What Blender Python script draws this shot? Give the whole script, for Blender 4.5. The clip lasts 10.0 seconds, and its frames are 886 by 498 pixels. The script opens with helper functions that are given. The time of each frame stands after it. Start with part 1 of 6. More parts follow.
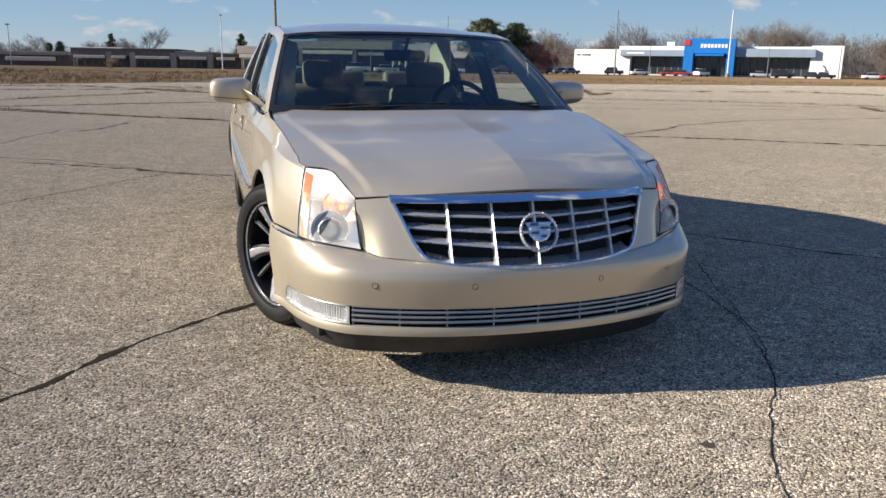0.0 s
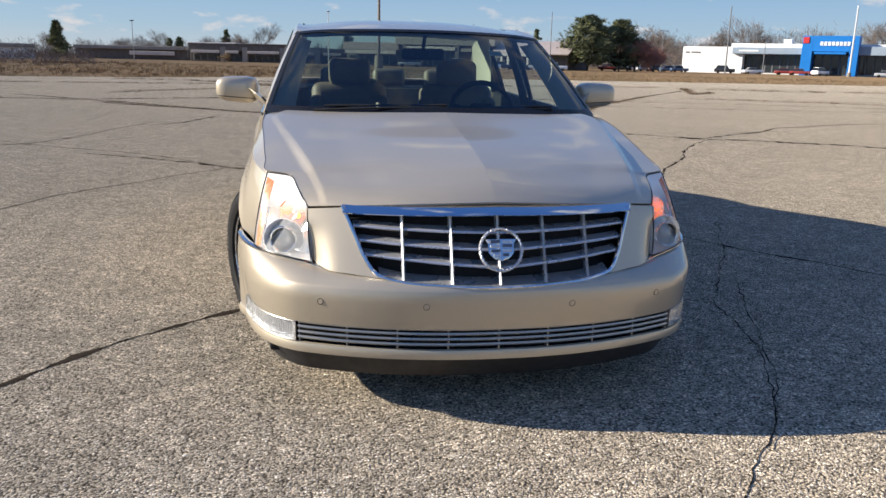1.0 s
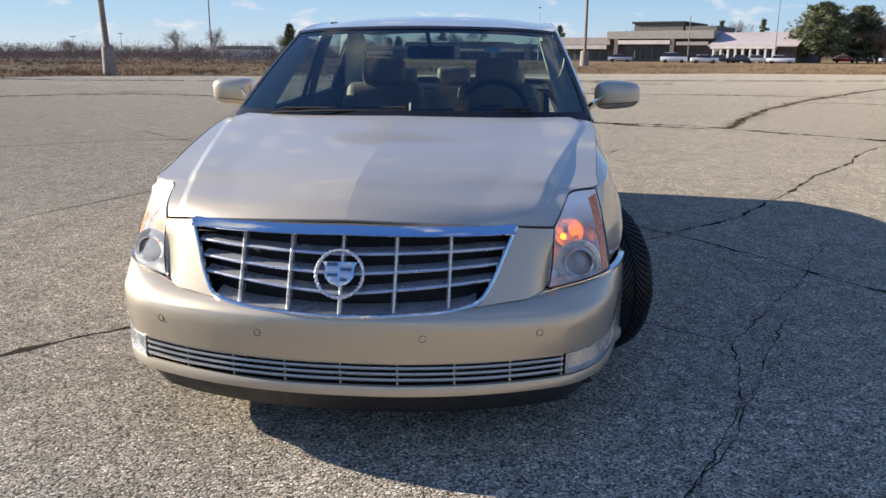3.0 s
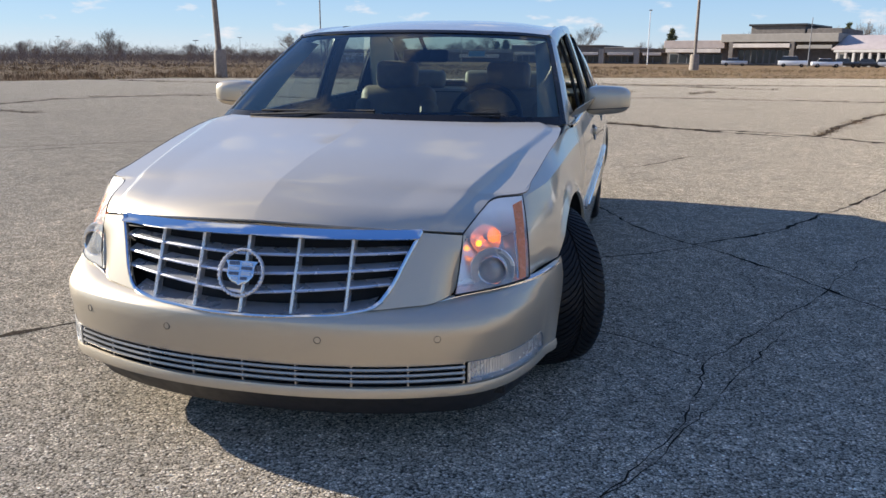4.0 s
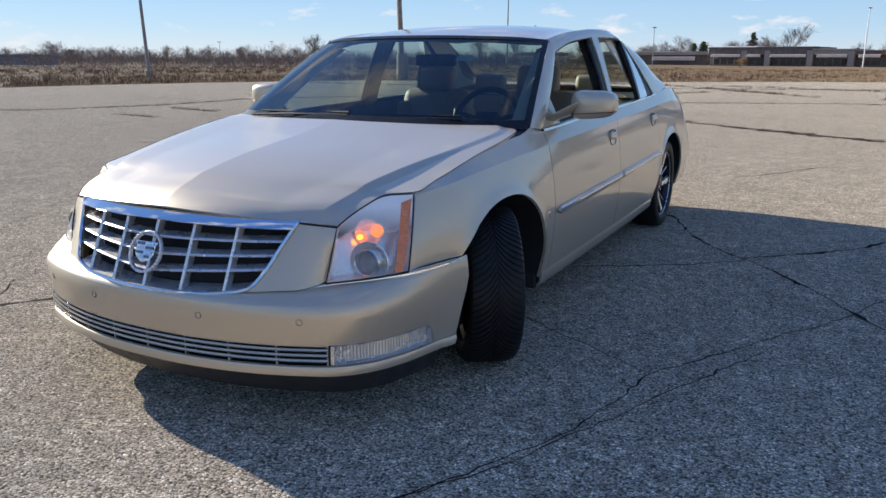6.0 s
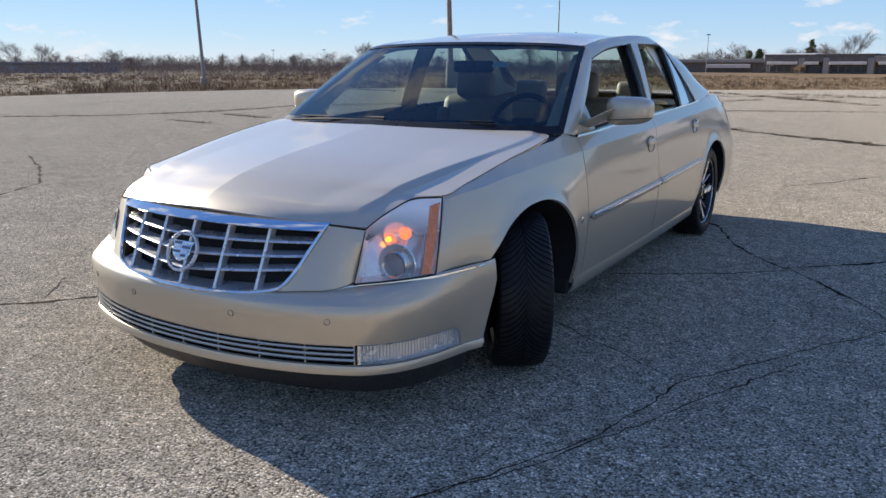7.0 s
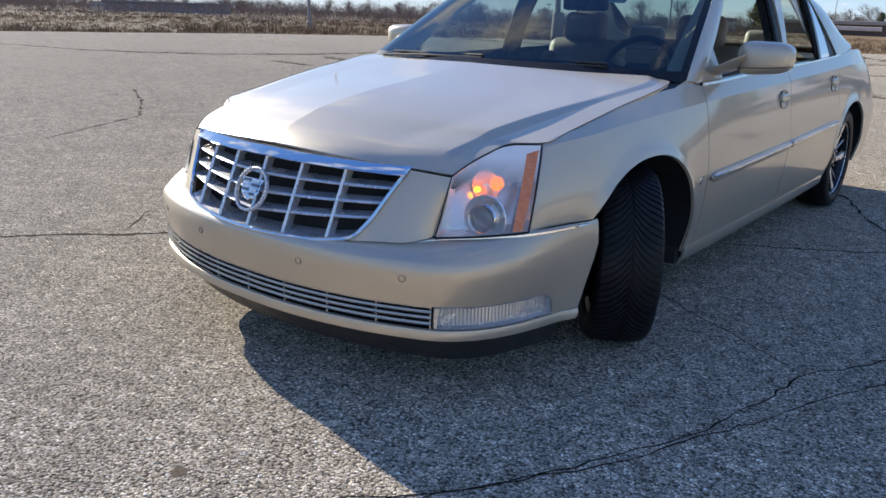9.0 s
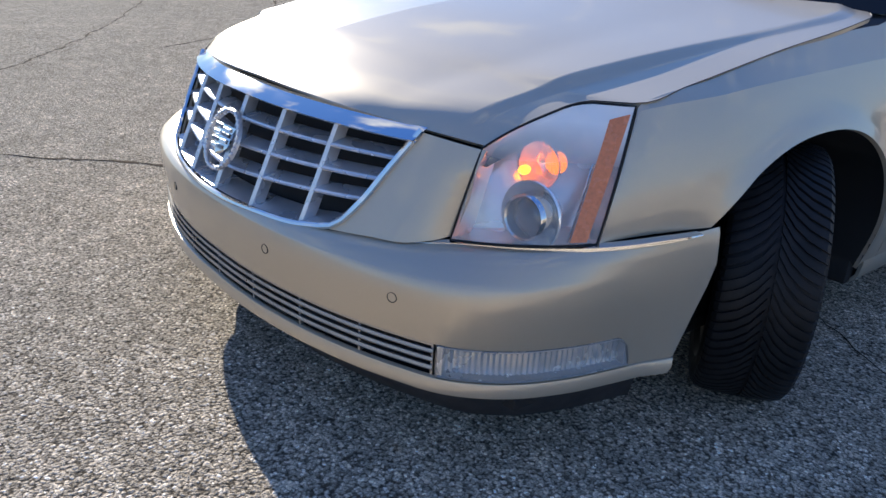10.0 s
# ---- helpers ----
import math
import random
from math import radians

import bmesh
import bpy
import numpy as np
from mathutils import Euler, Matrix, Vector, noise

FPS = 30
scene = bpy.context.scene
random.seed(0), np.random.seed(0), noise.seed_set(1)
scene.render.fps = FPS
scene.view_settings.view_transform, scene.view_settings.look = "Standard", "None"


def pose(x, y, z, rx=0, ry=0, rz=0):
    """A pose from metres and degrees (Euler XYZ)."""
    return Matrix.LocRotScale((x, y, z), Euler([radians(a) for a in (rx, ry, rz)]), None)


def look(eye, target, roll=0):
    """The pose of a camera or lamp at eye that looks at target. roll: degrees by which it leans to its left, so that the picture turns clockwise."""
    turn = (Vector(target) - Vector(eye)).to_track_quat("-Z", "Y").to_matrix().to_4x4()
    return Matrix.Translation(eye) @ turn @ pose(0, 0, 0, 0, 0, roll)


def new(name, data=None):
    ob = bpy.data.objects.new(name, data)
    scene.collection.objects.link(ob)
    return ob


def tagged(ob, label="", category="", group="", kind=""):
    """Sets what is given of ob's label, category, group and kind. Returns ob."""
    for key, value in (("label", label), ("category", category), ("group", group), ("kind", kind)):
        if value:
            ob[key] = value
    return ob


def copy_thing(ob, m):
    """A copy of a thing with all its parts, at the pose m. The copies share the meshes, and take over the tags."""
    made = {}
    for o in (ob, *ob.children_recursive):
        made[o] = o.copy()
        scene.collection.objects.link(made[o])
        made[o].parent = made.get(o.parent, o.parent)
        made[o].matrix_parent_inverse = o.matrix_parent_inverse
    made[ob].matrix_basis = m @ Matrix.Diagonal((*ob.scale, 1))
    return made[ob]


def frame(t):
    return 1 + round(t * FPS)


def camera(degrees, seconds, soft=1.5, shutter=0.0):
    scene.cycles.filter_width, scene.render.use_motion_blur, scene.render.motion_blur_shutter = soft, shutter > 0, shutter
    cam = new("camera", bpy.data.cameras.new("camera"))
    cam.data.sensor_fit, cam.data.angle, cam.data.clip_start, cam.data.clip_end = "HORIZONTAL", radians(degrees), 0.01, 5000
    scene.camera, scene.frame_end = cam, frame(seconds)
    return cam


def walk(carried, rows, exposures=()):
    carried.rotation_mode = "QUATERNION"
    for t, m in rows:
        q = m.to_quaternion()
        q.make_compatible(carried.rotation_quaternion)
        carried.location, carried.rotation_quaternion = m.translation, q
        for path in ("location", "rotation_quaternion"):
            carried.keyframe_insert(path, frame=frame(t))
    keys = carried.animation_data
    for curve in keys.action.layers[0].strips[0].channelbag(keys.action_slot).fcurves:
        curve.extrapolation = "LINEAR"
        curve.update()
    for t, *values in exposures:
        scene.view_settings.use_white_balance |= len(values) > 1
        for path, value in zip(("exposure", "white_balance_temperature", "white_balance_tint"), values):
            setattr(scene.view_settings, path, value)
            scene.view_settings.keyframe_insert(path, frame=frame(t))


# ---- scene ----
cam = camera(59.3, 10.0)
# the walk, in lengths of its own, laid over a world whose origin is the ground under the car's front axle; the car faces -y
METRES = 4.8764
BASE = pose(-1.1903, -3.7888, 1.2347, 0.361, 0.063, -17.2)
ROWS = [
    (0.0, 0.0, 0.0, 0.0, 0.24, -13.56, -0.99),
    (0.5, 0.0638, 0.0187, 0.0036, 4.0, -13.79, -1.3),
    (1.0, 0.1017, 0.0539, 0.0053, 7.71, -13.96, -1.33),
    (1.5, 0.1467, 0.0861, 0.0058, 11.27, -14.21, -1.16),
    (2.0, 0.2118, 0.1086, 0.0099, 14.95, -14.47, -0.79),
    (2.5, 0.2589, 0.1501, 0.0073, 18.95, -14.51, -0.43),
    (3.0, 0.315, 0.1818, 0.0101, 22.97, -14.45, -0.25),
    (4.5, 0.4838, 0.269, 0.0121, 34.44, -14.21, -0.27),
    (5.0, 0.5374, 0.2943, 0.0142, 38.01, -14.22, -0.18),
    (6.5, 0.6271, 0.3562, 0.0126, 46.73, -13.83, 0.01),
    (7.0, 0.6294, 0.3516, 0.0119, 48.06, -13.54, 0.03),
    (7.5, 0.6297, 0.3499, 0.0118, 48.86, -13.41, -0.06),
    (8.0, 0.6295, 0.3505, 0.0115, 49.86, -13.86, -0.48),
    (8.5, 0.6276, 0.3564, 0.0087, 51.91, -15.06, -1.03),
    (9.0, 0.5783, 0.3956, -0.0057, 55.53, -17.01, -1.73),
    (9.5, 0.5163, 0.4644, -0.0154, 60.4, -19.69, -2.25),
    (10.0, 0.4619, 0.5421, -0.0217, 68.06, -22.84, -2.98),
]
walk(cam, [(t, BASE @ pose(METRES * x, METRES * y, METRES * z, 90 + pitch, roll, yaw)) for t, x, y, z, yaw, pitch, roll in ROWS],
     exposures=[(0.0, 0.91, 6530, 12), (1.0, 1.03, 6520, 12), (2.5, 1.26, 6470, 12), (4.5, 1.40, 6470, 12), (7.5, 1.40, 6360, 12), (9.0, 1.53, 6330, 12), (9.5, 1.60, 6290, 12), (10.0, 1.55, 6270, 12)])

# ---- sky and sun ----
SUN = Vector((-2.4, 0.42, 1.0)).normalized()
world = bpy.data.worlds.new("sky")
scene.world = world
world.use_nodes = True
wn, wl = world.node_tree.nodes, world.node_tree.links
wn.clear()
w_out = wn.new("ShaderNodeOutputWorld")
w_bg = wn.new("ShaderNodeBackground")
w_bg.inputs["Strength"].default_value = 0.055
w_sky = wn.new("ShaderNodeTexSky")
w_sky.sky_type = "NISHITA"
w_sky.sun_disc = False
w_sky.sun_elevation = math.asin(SUN.z)
w_sky.sun_rotation = math.atan2(SUN.x, SUN.y)
w_sky.altitude = 200
w_sky.air_density = 1.0
w_sky.dust_density = 0.15
w_sky.ozone_density = 3.0
# small fair-weather clouds in flat layers: the view ray is laid onto a high plane
w_co = wn.new("ShaderNodeTexCoord")
w_sep = wn.new("ShaderNodeSeparateXYZ")
w_max = wn.new("ShaderNodeMath"); w_max.operation = "MAXIMUM"; w_max.inputs[1].default_value = 0.0
w_add = wn.new("ShaderNodeMath"); w_add.operation = "ADD"; w_add.inputs[1].default_value = 0.30
w_dx = wn.new("ShaderNodeMath"); w_dx.operation = "DIVIDE"
w_dy = wn.new("ShaderNodeMath"); w_dy.operation = "DIVIDE"
w_cmb = wn.new("ShaderNodeCombineXYZ")
w_noise = wn.new("ShaderNodeTexNoise")
w_noise.inputs["Scale"].default_value = 4.6
w_noise.inputs["Detail"].default_value = 7
w_noise.inputs["Roughness"].default_value = 0.56
w_ramp = wn.new("ShaderNodeValToRGB")
w_ramp.color_ramp.elements[0].position = 0.585
w_ramp.color_ramp.elements[1].position = 0.70
w_mix = wn.new("ShaderNodeMix"); w_mix.data_type = "RGBA"
w_mix.inputs[7].default_value = (6.0, 6.1, 6.3, 1)
wl.new(w_co.outputs["Generated"], w_sep.inputs[0])
wl.new(w_sep.outputs[2], w_max.inputs[0])
wl.new(w_max.outputs[0], w_add.inputs[0])
wl.new(w_sep.outputs[0], w_dx.inputs[0]); wl.new(w_add.outputs[0], w_dx.inputs[1])
wl.new(w_sep.outputs[1], w_dy.inputs[0]); wl.new(w_add.outputs[0], w_dy.inputs[1])
wl.new(w_dx.outputs[0], w_cmb.inputs[0]); wl.new(w_dy.outputs[0], w_cmb.inputs[1])
wl.new(w_cmb.outputs[0], w_noise.inputs["Vector"])
# higher up the clouds lie closer together
w_high = wn.new("ShaderNodeMapRange")
w_high.inputs[1].default_value, w_high.inputs[2].default_value, w_high.inputs[3].default_value, w_high.inputs[4].default_value = 0.10, 0.42, 0.0, 0.045
w_sum = wn.new("ShaderNodeMath"); w_sum.operation = "ADD"
wl.new(w_max.outputs[0], w_high.inputs[0])
wl.new(w_noise.outputs["Fac"], w_sum.inputs[0]); wl.new(w_high.outputs[0], w_sum.inputs[1])
wl.new(w_sum.outputs[0], w_ramp.inputs[0])
wl.new(w_ramp.outputs[0], w_mix.inputs[0])
w_tint = wn.new("ShaderNodeMix"); w_tint.data_type = "RGBA"; w_tint.blend_type = "MULTIPLY"
w_tint.inputs[0].default_value = 1.0
w_tint.inputs[7].default_value = (0.82, 0.95, 1.12, 1)
wl.new(w_sky.outputs[0], w_tint.inputs[6])
# clear winter air: the low sky stays an even pale blue all round
w_band = wn.new("ShaderNodeValToRGB")
for q in (0.035, 0.1, 0.3):
    w_band.color_ramp.elements.new(q)
for i, c in enumerate(((4.7, 5.3, 5.9), (3.4, 4.8, 6.1), (2.3, 4.0, 6.2), (1.2, 2.6, 5.7), (0.4, 1.35, 4.5))):
    w_band.color_ramp.elements[i].color = (*[q / 8 for q in c], 1)
w_gain = wn.new("ShaderNodeMix"); w_gain.data_type = "RGBA"; w_gain.blend_type = "MULTIPLY"
w_gain.inputs[0].default_value = 1.0
w_gain.inputs[7].default_value = (8, 8, 8, 1)
w_low = wn.new("ShaderNodeMapRange")
w_low.inputs[1].default_value, w_low.inputs[2].default_value, w_low.inputs[3].default_value, w_low.inputs[4].default_value = 0.06, 0.30, 0.85, 0.80
w_even = wn.new("ShaderNodeMix"); w_even.data_type = "RGBA"
wl.new(w_max.outputs[0], w_band.inputs[0]); wl.new(w_band.outputs[0], w_gain.inputs[6])
wl.new(w_max.outputs[0], w_low.inputs[0]); wl.new(w_low.outputs[0], w_even.inputs[0])
wl.new(w_tint.outputs[2], w_even.inputs[6]); wl.new(w_gain.outputs[2], w_even.inputs[7])
wl.new(w_even.outputs[2], w_mix.inputs[6])
wl.new(w_mix.outputs[2], w_bg.inputs[0])
wl.new(w_bg.outputs[0], w_out.inputs[0])

sun_data = bpy.data.lights.new("sun", "SUN")
sun_data.energy = 4.9
sun_data.angle = radians(0.5)
sun_data.color = (1.0, 0.925, 0.785)
sun_lamp = new("sun", sun_data)
sun_lamp.matrix_world = look(SUN * 60, (0, 0, 0))


# ---- materials ----
class Nodes:
    """A small builder for one Principled material."""

    def __init__(self, name, color=(0.5, 0.5, 0.5), rough=0.5, metal=0.0, **sockets):
        self.mat = bpy.data.materials.new(name)
        self.mat.use_nodes = True
        self.n, self.l = self.mat.node_tree.nodes, self.mat.node_tree.links
        self.b = self.n["Principled BSDF"]
        self.put("Base Color", (*color, 1))
        self.put("Roughness", rough)
        self.put("Metallic", metal)
        for key, value in sockets.items():
            self.put(key.replace("_", " "), value)

    def put(self, key, value):
        self.b.inputs[key].default_value = value

    def coords(self, kind="Object"):
        return self.n.new("ShaderNodeTexCoord").outputs[kind]

    def noise(self, scale, detail=4, rough=0.5, vec=None, dist=0.0):
        t = self.n.new("ShaderNodeTexNoise")
        t.inputs["Scale"].default_value, t.inputs["Detail"].default_value = scale, detail
        t.inputs["Roughness"].default_value, t.inputs["Distortion"].default_value = rough, dist
        self.l.new(vec or self.coords(), t.inputs["Vector"])
        return t.outputs["Fac"]

    def cells(self, scale, feature="F1", out="Distance", vec=None):
        t = self.n.new("ShaderNodeTexVoronoi")
        t.feature = feature
        t.inputs["Scale"].default_value = scale
        self.l.new(vec or self.coords(), t.inputs["Vector"])
        return t.outputs[out]

    def ramp(self, fac, *stops):
        r = self.n.new("ShaderNodeValToRGB").color_ramp
        node = self.n[-1]
        while len(r.elements) < len(stops):
            r.elements.new(0.5)
        for e, (p, c) in zip(r.elements, stops):
            e.position = p
            e.color = (*c, 1) if isinstance(c, tuple) else (c, c, c, 1)
        self.l.new(fac, node.inputs[0])
        return node.outputs[0]

    def mix(self, fac, a, b, blend="MIX"):
        m = self.n.new("ShaderNodeMix")
        m.data_type, m.blend_type = "RGBA", blend
        for s, v in ((0, fac), (6, a), (7, b)):
            if isinstance(v, bpy.types.NodeSocket):
                self.l.new(v, m.inputs[s])
            else:
                m.inputs[s].default_value = (*v, 1) if isinstance(v, tuple) else v
        return m.outputs[2]

    def math(self, op, a, b=0.0):
        m = self.n.new("ShaderNodeMath")
        m.operation = op
        for s, v in ((0, a), (1, b)):
            if isinstance(v, bpy.types.NodeSocket):
                self.l.new(v, m.inputs[s])
            else:
                m.inputs[s].default_value = v
        return m.outputs[0]

    def random(self):
        return self.n.new("ShaderNodeObjectInfo").outputs["Random"]

    def set(self, key, socket):
        self.l.new(socket, self.b.inputs[key])

    def bump(self, height, strength=0.3, distance=0.01):
        b = self.n.new("ShaderNodeBump")
        b.inputs["Strength"].default_value, b.inputs["Distance"].default_value = strength, distance
        self.l.new(height, b.inputs["Height"])
        self.l.new(b.outputs[0], self.b.inputs["Normal"])


def m_asphalt():
    m = Nodes("weathered_asphalt", rough=0.85, Specular_IOR_Level=0.03, Diffuse_Roughness=0.75, Sheen_Weight=0.55, Sheen_Roughness=0.5, Sheen_Tint=(1.0, 0.90, 0.72, 1))
    flat = m.coords()
    # stones of uneven shape: the cells' ground is warped a little
    shift = m.n.new("ShaderNodeTexNoise"); shift.inputs["Scale"].default_value = 70; shift.inputs["Detail"].default_value = 2
    push = m.n.new("ShaderNodeMix"); push.data_type = "VECTOR"; push.inputs[0].default_value = 0.014
    m.l.new(flat, shift.inputs["Vector"]); m.l.new(flat, push.inputs[4]); m.l.new(shift.outputs["Color"], push.inputs[5])
    co = push.outputs[1]
    stone = m.cells(112, out="Color", vec=co)
    edge = m.cells(112, out="Distance", vec=co)
    grey = m.n.new("ShaderNodeSeparateColor")
    m.l.new(stone, grey.inputs[0])
    tone = m.ramp(grey.outputs[0], (0.0, (0.13, 0.107, 0.083)), (0.3, (0.35, 0.297, 0.236)), (0.82, (0.56, 0.48, 0.386)), (0.93, (0.78, 0.69, 0.58)), (1.0, (0.90, 0.84, 0.76)))
    gaps = m.ramp(edge, (0.46, 0.0), (0.78, 1.0))
    tone = m.mix(gaps, tone, (0.10, 0.083, 0.065))
    # sheen added to the stones, little in the gaps, so the far lot looks brighter
    m.set("Sheen Weight", m.ramp(gaps, (0.0, 0.52), (1.0, 0.05)))
    fine = m.cells(260, out="Color", vec=co)
    fg = m.n.new("ShaderNodeSeparateColor")
    m.l.new(fine, fg.inputs[0])
    tone = m.mix(1.0, tone, m.ramp(fg.outputs[0], (0.0, 0.52), (0.5, 1.0), (1.0, 1.55)), "MULTIPLY")
    warp = m.n.new("ShaderNodeMix"); warp.data_type = "VECTOR"; warp.inputs[0].default_value = 0.12
    wob = m.n.new("ShaderNodeTexNoise"); wob.inputs["Scale"].default_value = 2.2; wob.inputs["Detail"].default_value = 5
    m.l.new(co, wob.inputs["Vector"]); m.l.new(co, warp.inputs[4]); m.l.new(wob.outputs["Color"], warp.inputs[5])
    hair = m.ramp(m.cells(0.55, "DISTANCE_TO_EDGE", "Distance", warp.outputs[1]), (0.0, 0.78), (0.006, 1.0))
    some = m.ramp(m.noise(0.22, 3, 0.5, co), (0.46, 0.0), (0.56, 1.0))
    tone = m.mix(some, tone, m.mix(1.0, tone, hair, "MULTIPLY"))
    broad = m.ramp(m.noise(0.35, 6, 0.62, co), (0.3, 0.90), (0.7, 1.10))
    tone = m.mix(1.0, tone, broad, "MULTIPLY")
    blot = m.ramp(m.noise(2.6, 5, 0.6, co), (0.35, 0.88), (0.62, 1.08))
    tone = m.mix(1.0, tone, blot, "MULTIPLY")
    # coarser grain that still shows far off
    tone = m.mix(1.0, tone, m.ramp(m.noise(16, 6, 0.78, co), (0.33, 0.52), (0.5, 1.02), (0.68, 1.55)), "MULTIPLY")
    tone = m.mix(1.0, tone, m.ramp(m.noise(4.5, 8, 0.8, co), (0.36, 0.78), (0.5, 1.0), (0.64, 1.24)), "MULTIPLY")
    tone = m.mix(1.0, tone, (1.03, 1.00, 0.94), "MULTIPLY")
    m.set("Base Color", tone)
    rough_fac = m.ramp(grey.outputs[1], (0.0, 0.85), (1.0, 1.0))
    m.set("Roughness", rough_fac)
    high = m.math("SUBTRACT", m.math("MULTIPLY", grey.outputs[2], 0.6), m.math("MULTIPLY", edge, 0.9))
    m.bump(m.math("ADD", high, m.math("MULTIPLY", fg.outputs[1], 0.5)), 1.0, 0.009)
    return m.mat


def m_grass():
    m = Nodes("dry_grass_ground", rough=0.95, Specular_IOR_Level=0.05, Diffuse_Roughness=0.8)
    co = m.coords()
    a = m.noise(0.08, 6, 0.65, co)
    b = m.noise(1.6, 5, 0.7, co)
    tone = m.ramp(a, (0.3, (0.17, 0.11, 0.06)), (0.5, (0.27, 0.18, 0.10)), (0.68, (0.13, 0.10, 0.06)))
    tone = m.mix(1.0, tone, m.ramp(b, (0.3, 0.55), (0.7, 1.25)), "MULTIPLY")
    m.set("Base Color", tone)
    m.bump(b, 0.8, 0.1)
    return m.mat


def m_paint(name="champagne_metallic_paint", color=(0.49, 0.425, 0.325)):
    m = Nodes(name, color, rough=0.40, metal=0.52, Specular_IOR_Level=0.2, Coat_Weight=1.0, Coat_Roughness=0.03, Coat_IOR=1.58)
    co = m.coords()
    flake = m.cells(2600, out="Color", vec=co)
    g = m.n.new("ShaderNodeSeparateColor")
    m.l.new(flake, g.inputs[0])
    tone = m.mix(m.ramp(g.outputs[0], (0.2, 0.0), (1.0, 1.0)), tuple(c * 0.93 for c in color), tuple(min(1, c * 1.07) for c in color))
    dust = m.ramp(m.noise(3.2, 6, 0.6, co), (0.4, 0.0), (0.75, 0.10))
    tone = m.mix(dust, tone, (0.47, 0.43, 0.36))
    m.set("Base Color", tone)
    m.set("Coat Roughness", m.ramp(m.noise(5.0, 5, 0.6, co), (0.35, 0.05), (0.75, 0.09)))
    return m.mat


def plain(name, color, rough, metal=0.0, grain=0.0, size=30.0, bump=0.0, **sockets):
    m = Nodes(name, color, rough, metal, **sockets)
    if grain or bump:
        co = m.coords()
        n = m.noise(size, 5, 0.6, co)
        if grain:
            m.set("Base Color", m.mix(m.ramp(n, (0.3, 0.0), (0.7, 1.0)), tuple(c * (1 - grain) for c in color), tuple(min(1, c * (1 + grain)) for c in color)))
            m.set("Roughness", m.ramp(m.noise(size * 0.4, 3, 0.5, co), (0.3, max(0, rough - 0.08)), (0.7, min(1, rough + 0.08))))
        if bump:
            m.bump(n, bump, 0.002)
    return m.mat


def m_glass(name, color, rough=0.0, ior=1.45):
    m = bpy.data.materials.new(name)
    m.use_nodes = True
    n, l = m.node_tree.nodes, m.node_tree.links
    n.clear()
    out = n.new("ShaderNodeOutputMaterial")
    mix = n.new("ShaderNodeMixShader")
    clear = n.new("ShaderNodeBsdfTransparent")
    clear.inputs[0].default_value = (*color, 1)
    gloss = n.new("ShaderNodeBsdfGlossy")
    gloss.inputs["Roughness"].default_value = rough
    fres = n.new("ShaderNodeFresnel")
    fres.inputs[0].default_value = ior
    l.new(fres.outputs[0], mix.inputs[0])
    l.new(clear.outputs[0], mix.inputs[1])
    l.new(gloss.outputs[0], mix.inputs[2])
    l.new(mix.outputs[0], out.inputs[0])
    return m


ASPHALT, GRASS, PAINT = m_asphalt(), m_grass(), m_paint()
CHROME = plain("chrome", (0.66, 0.67, 0.69), 0.07, 1.0, grain=0.03, size=9)
LOWBAR = plain("dull_silver_bar", (0.34, 0.33, 0.32), 0.34, 0.8, grain=0.06, size=25)
GREYMETAL = plain("dark_silver_crest", (0.16, 0.16, 0.18), 0.25, 0.9, grain=0.1, size=60)
SATIN = plain("satin_silver_plastic", (0.63, 0.63, 0.64), 0.28, 0.70, grain=0.05, size=25)
BLACK = plain("black_plastic", (0.022, 0.022, 0.024), 0.5, grain=0.25, size=40, bump=0.08)
DARK = plain("dark_cavity", (0.012, 0.012, 0.013), 0.8, grain=0.2, size=12)
RUBBER = plain("tyre_rubber", (0.014, 0.014, 0.015), 0.5, grain=0.3, size=18, bump=0.05, Specular_IOR_Level=0.18)
TRIMBLACK = plain("gloss_black_trim", (0.010, 0.010, 0.011), 0.30, grain=0.1, size=20, Specular_IOR_Level=0.2)
GLASS = m_glass("windscreen_glass", (0.60, 0.69, 0.64), 0.0, 1.55)
TINT = m_glass("side_glass", (0.66, 0.71, 0.69))
QUARTER = m_glass("dark_quarter_glass", (0.10, 0.12, 0.12), 0.0, 2.1)
LENS = m_glass("clear_lens_plastic", (0.93, 0.93, 0.92), 0.03, 1.4)


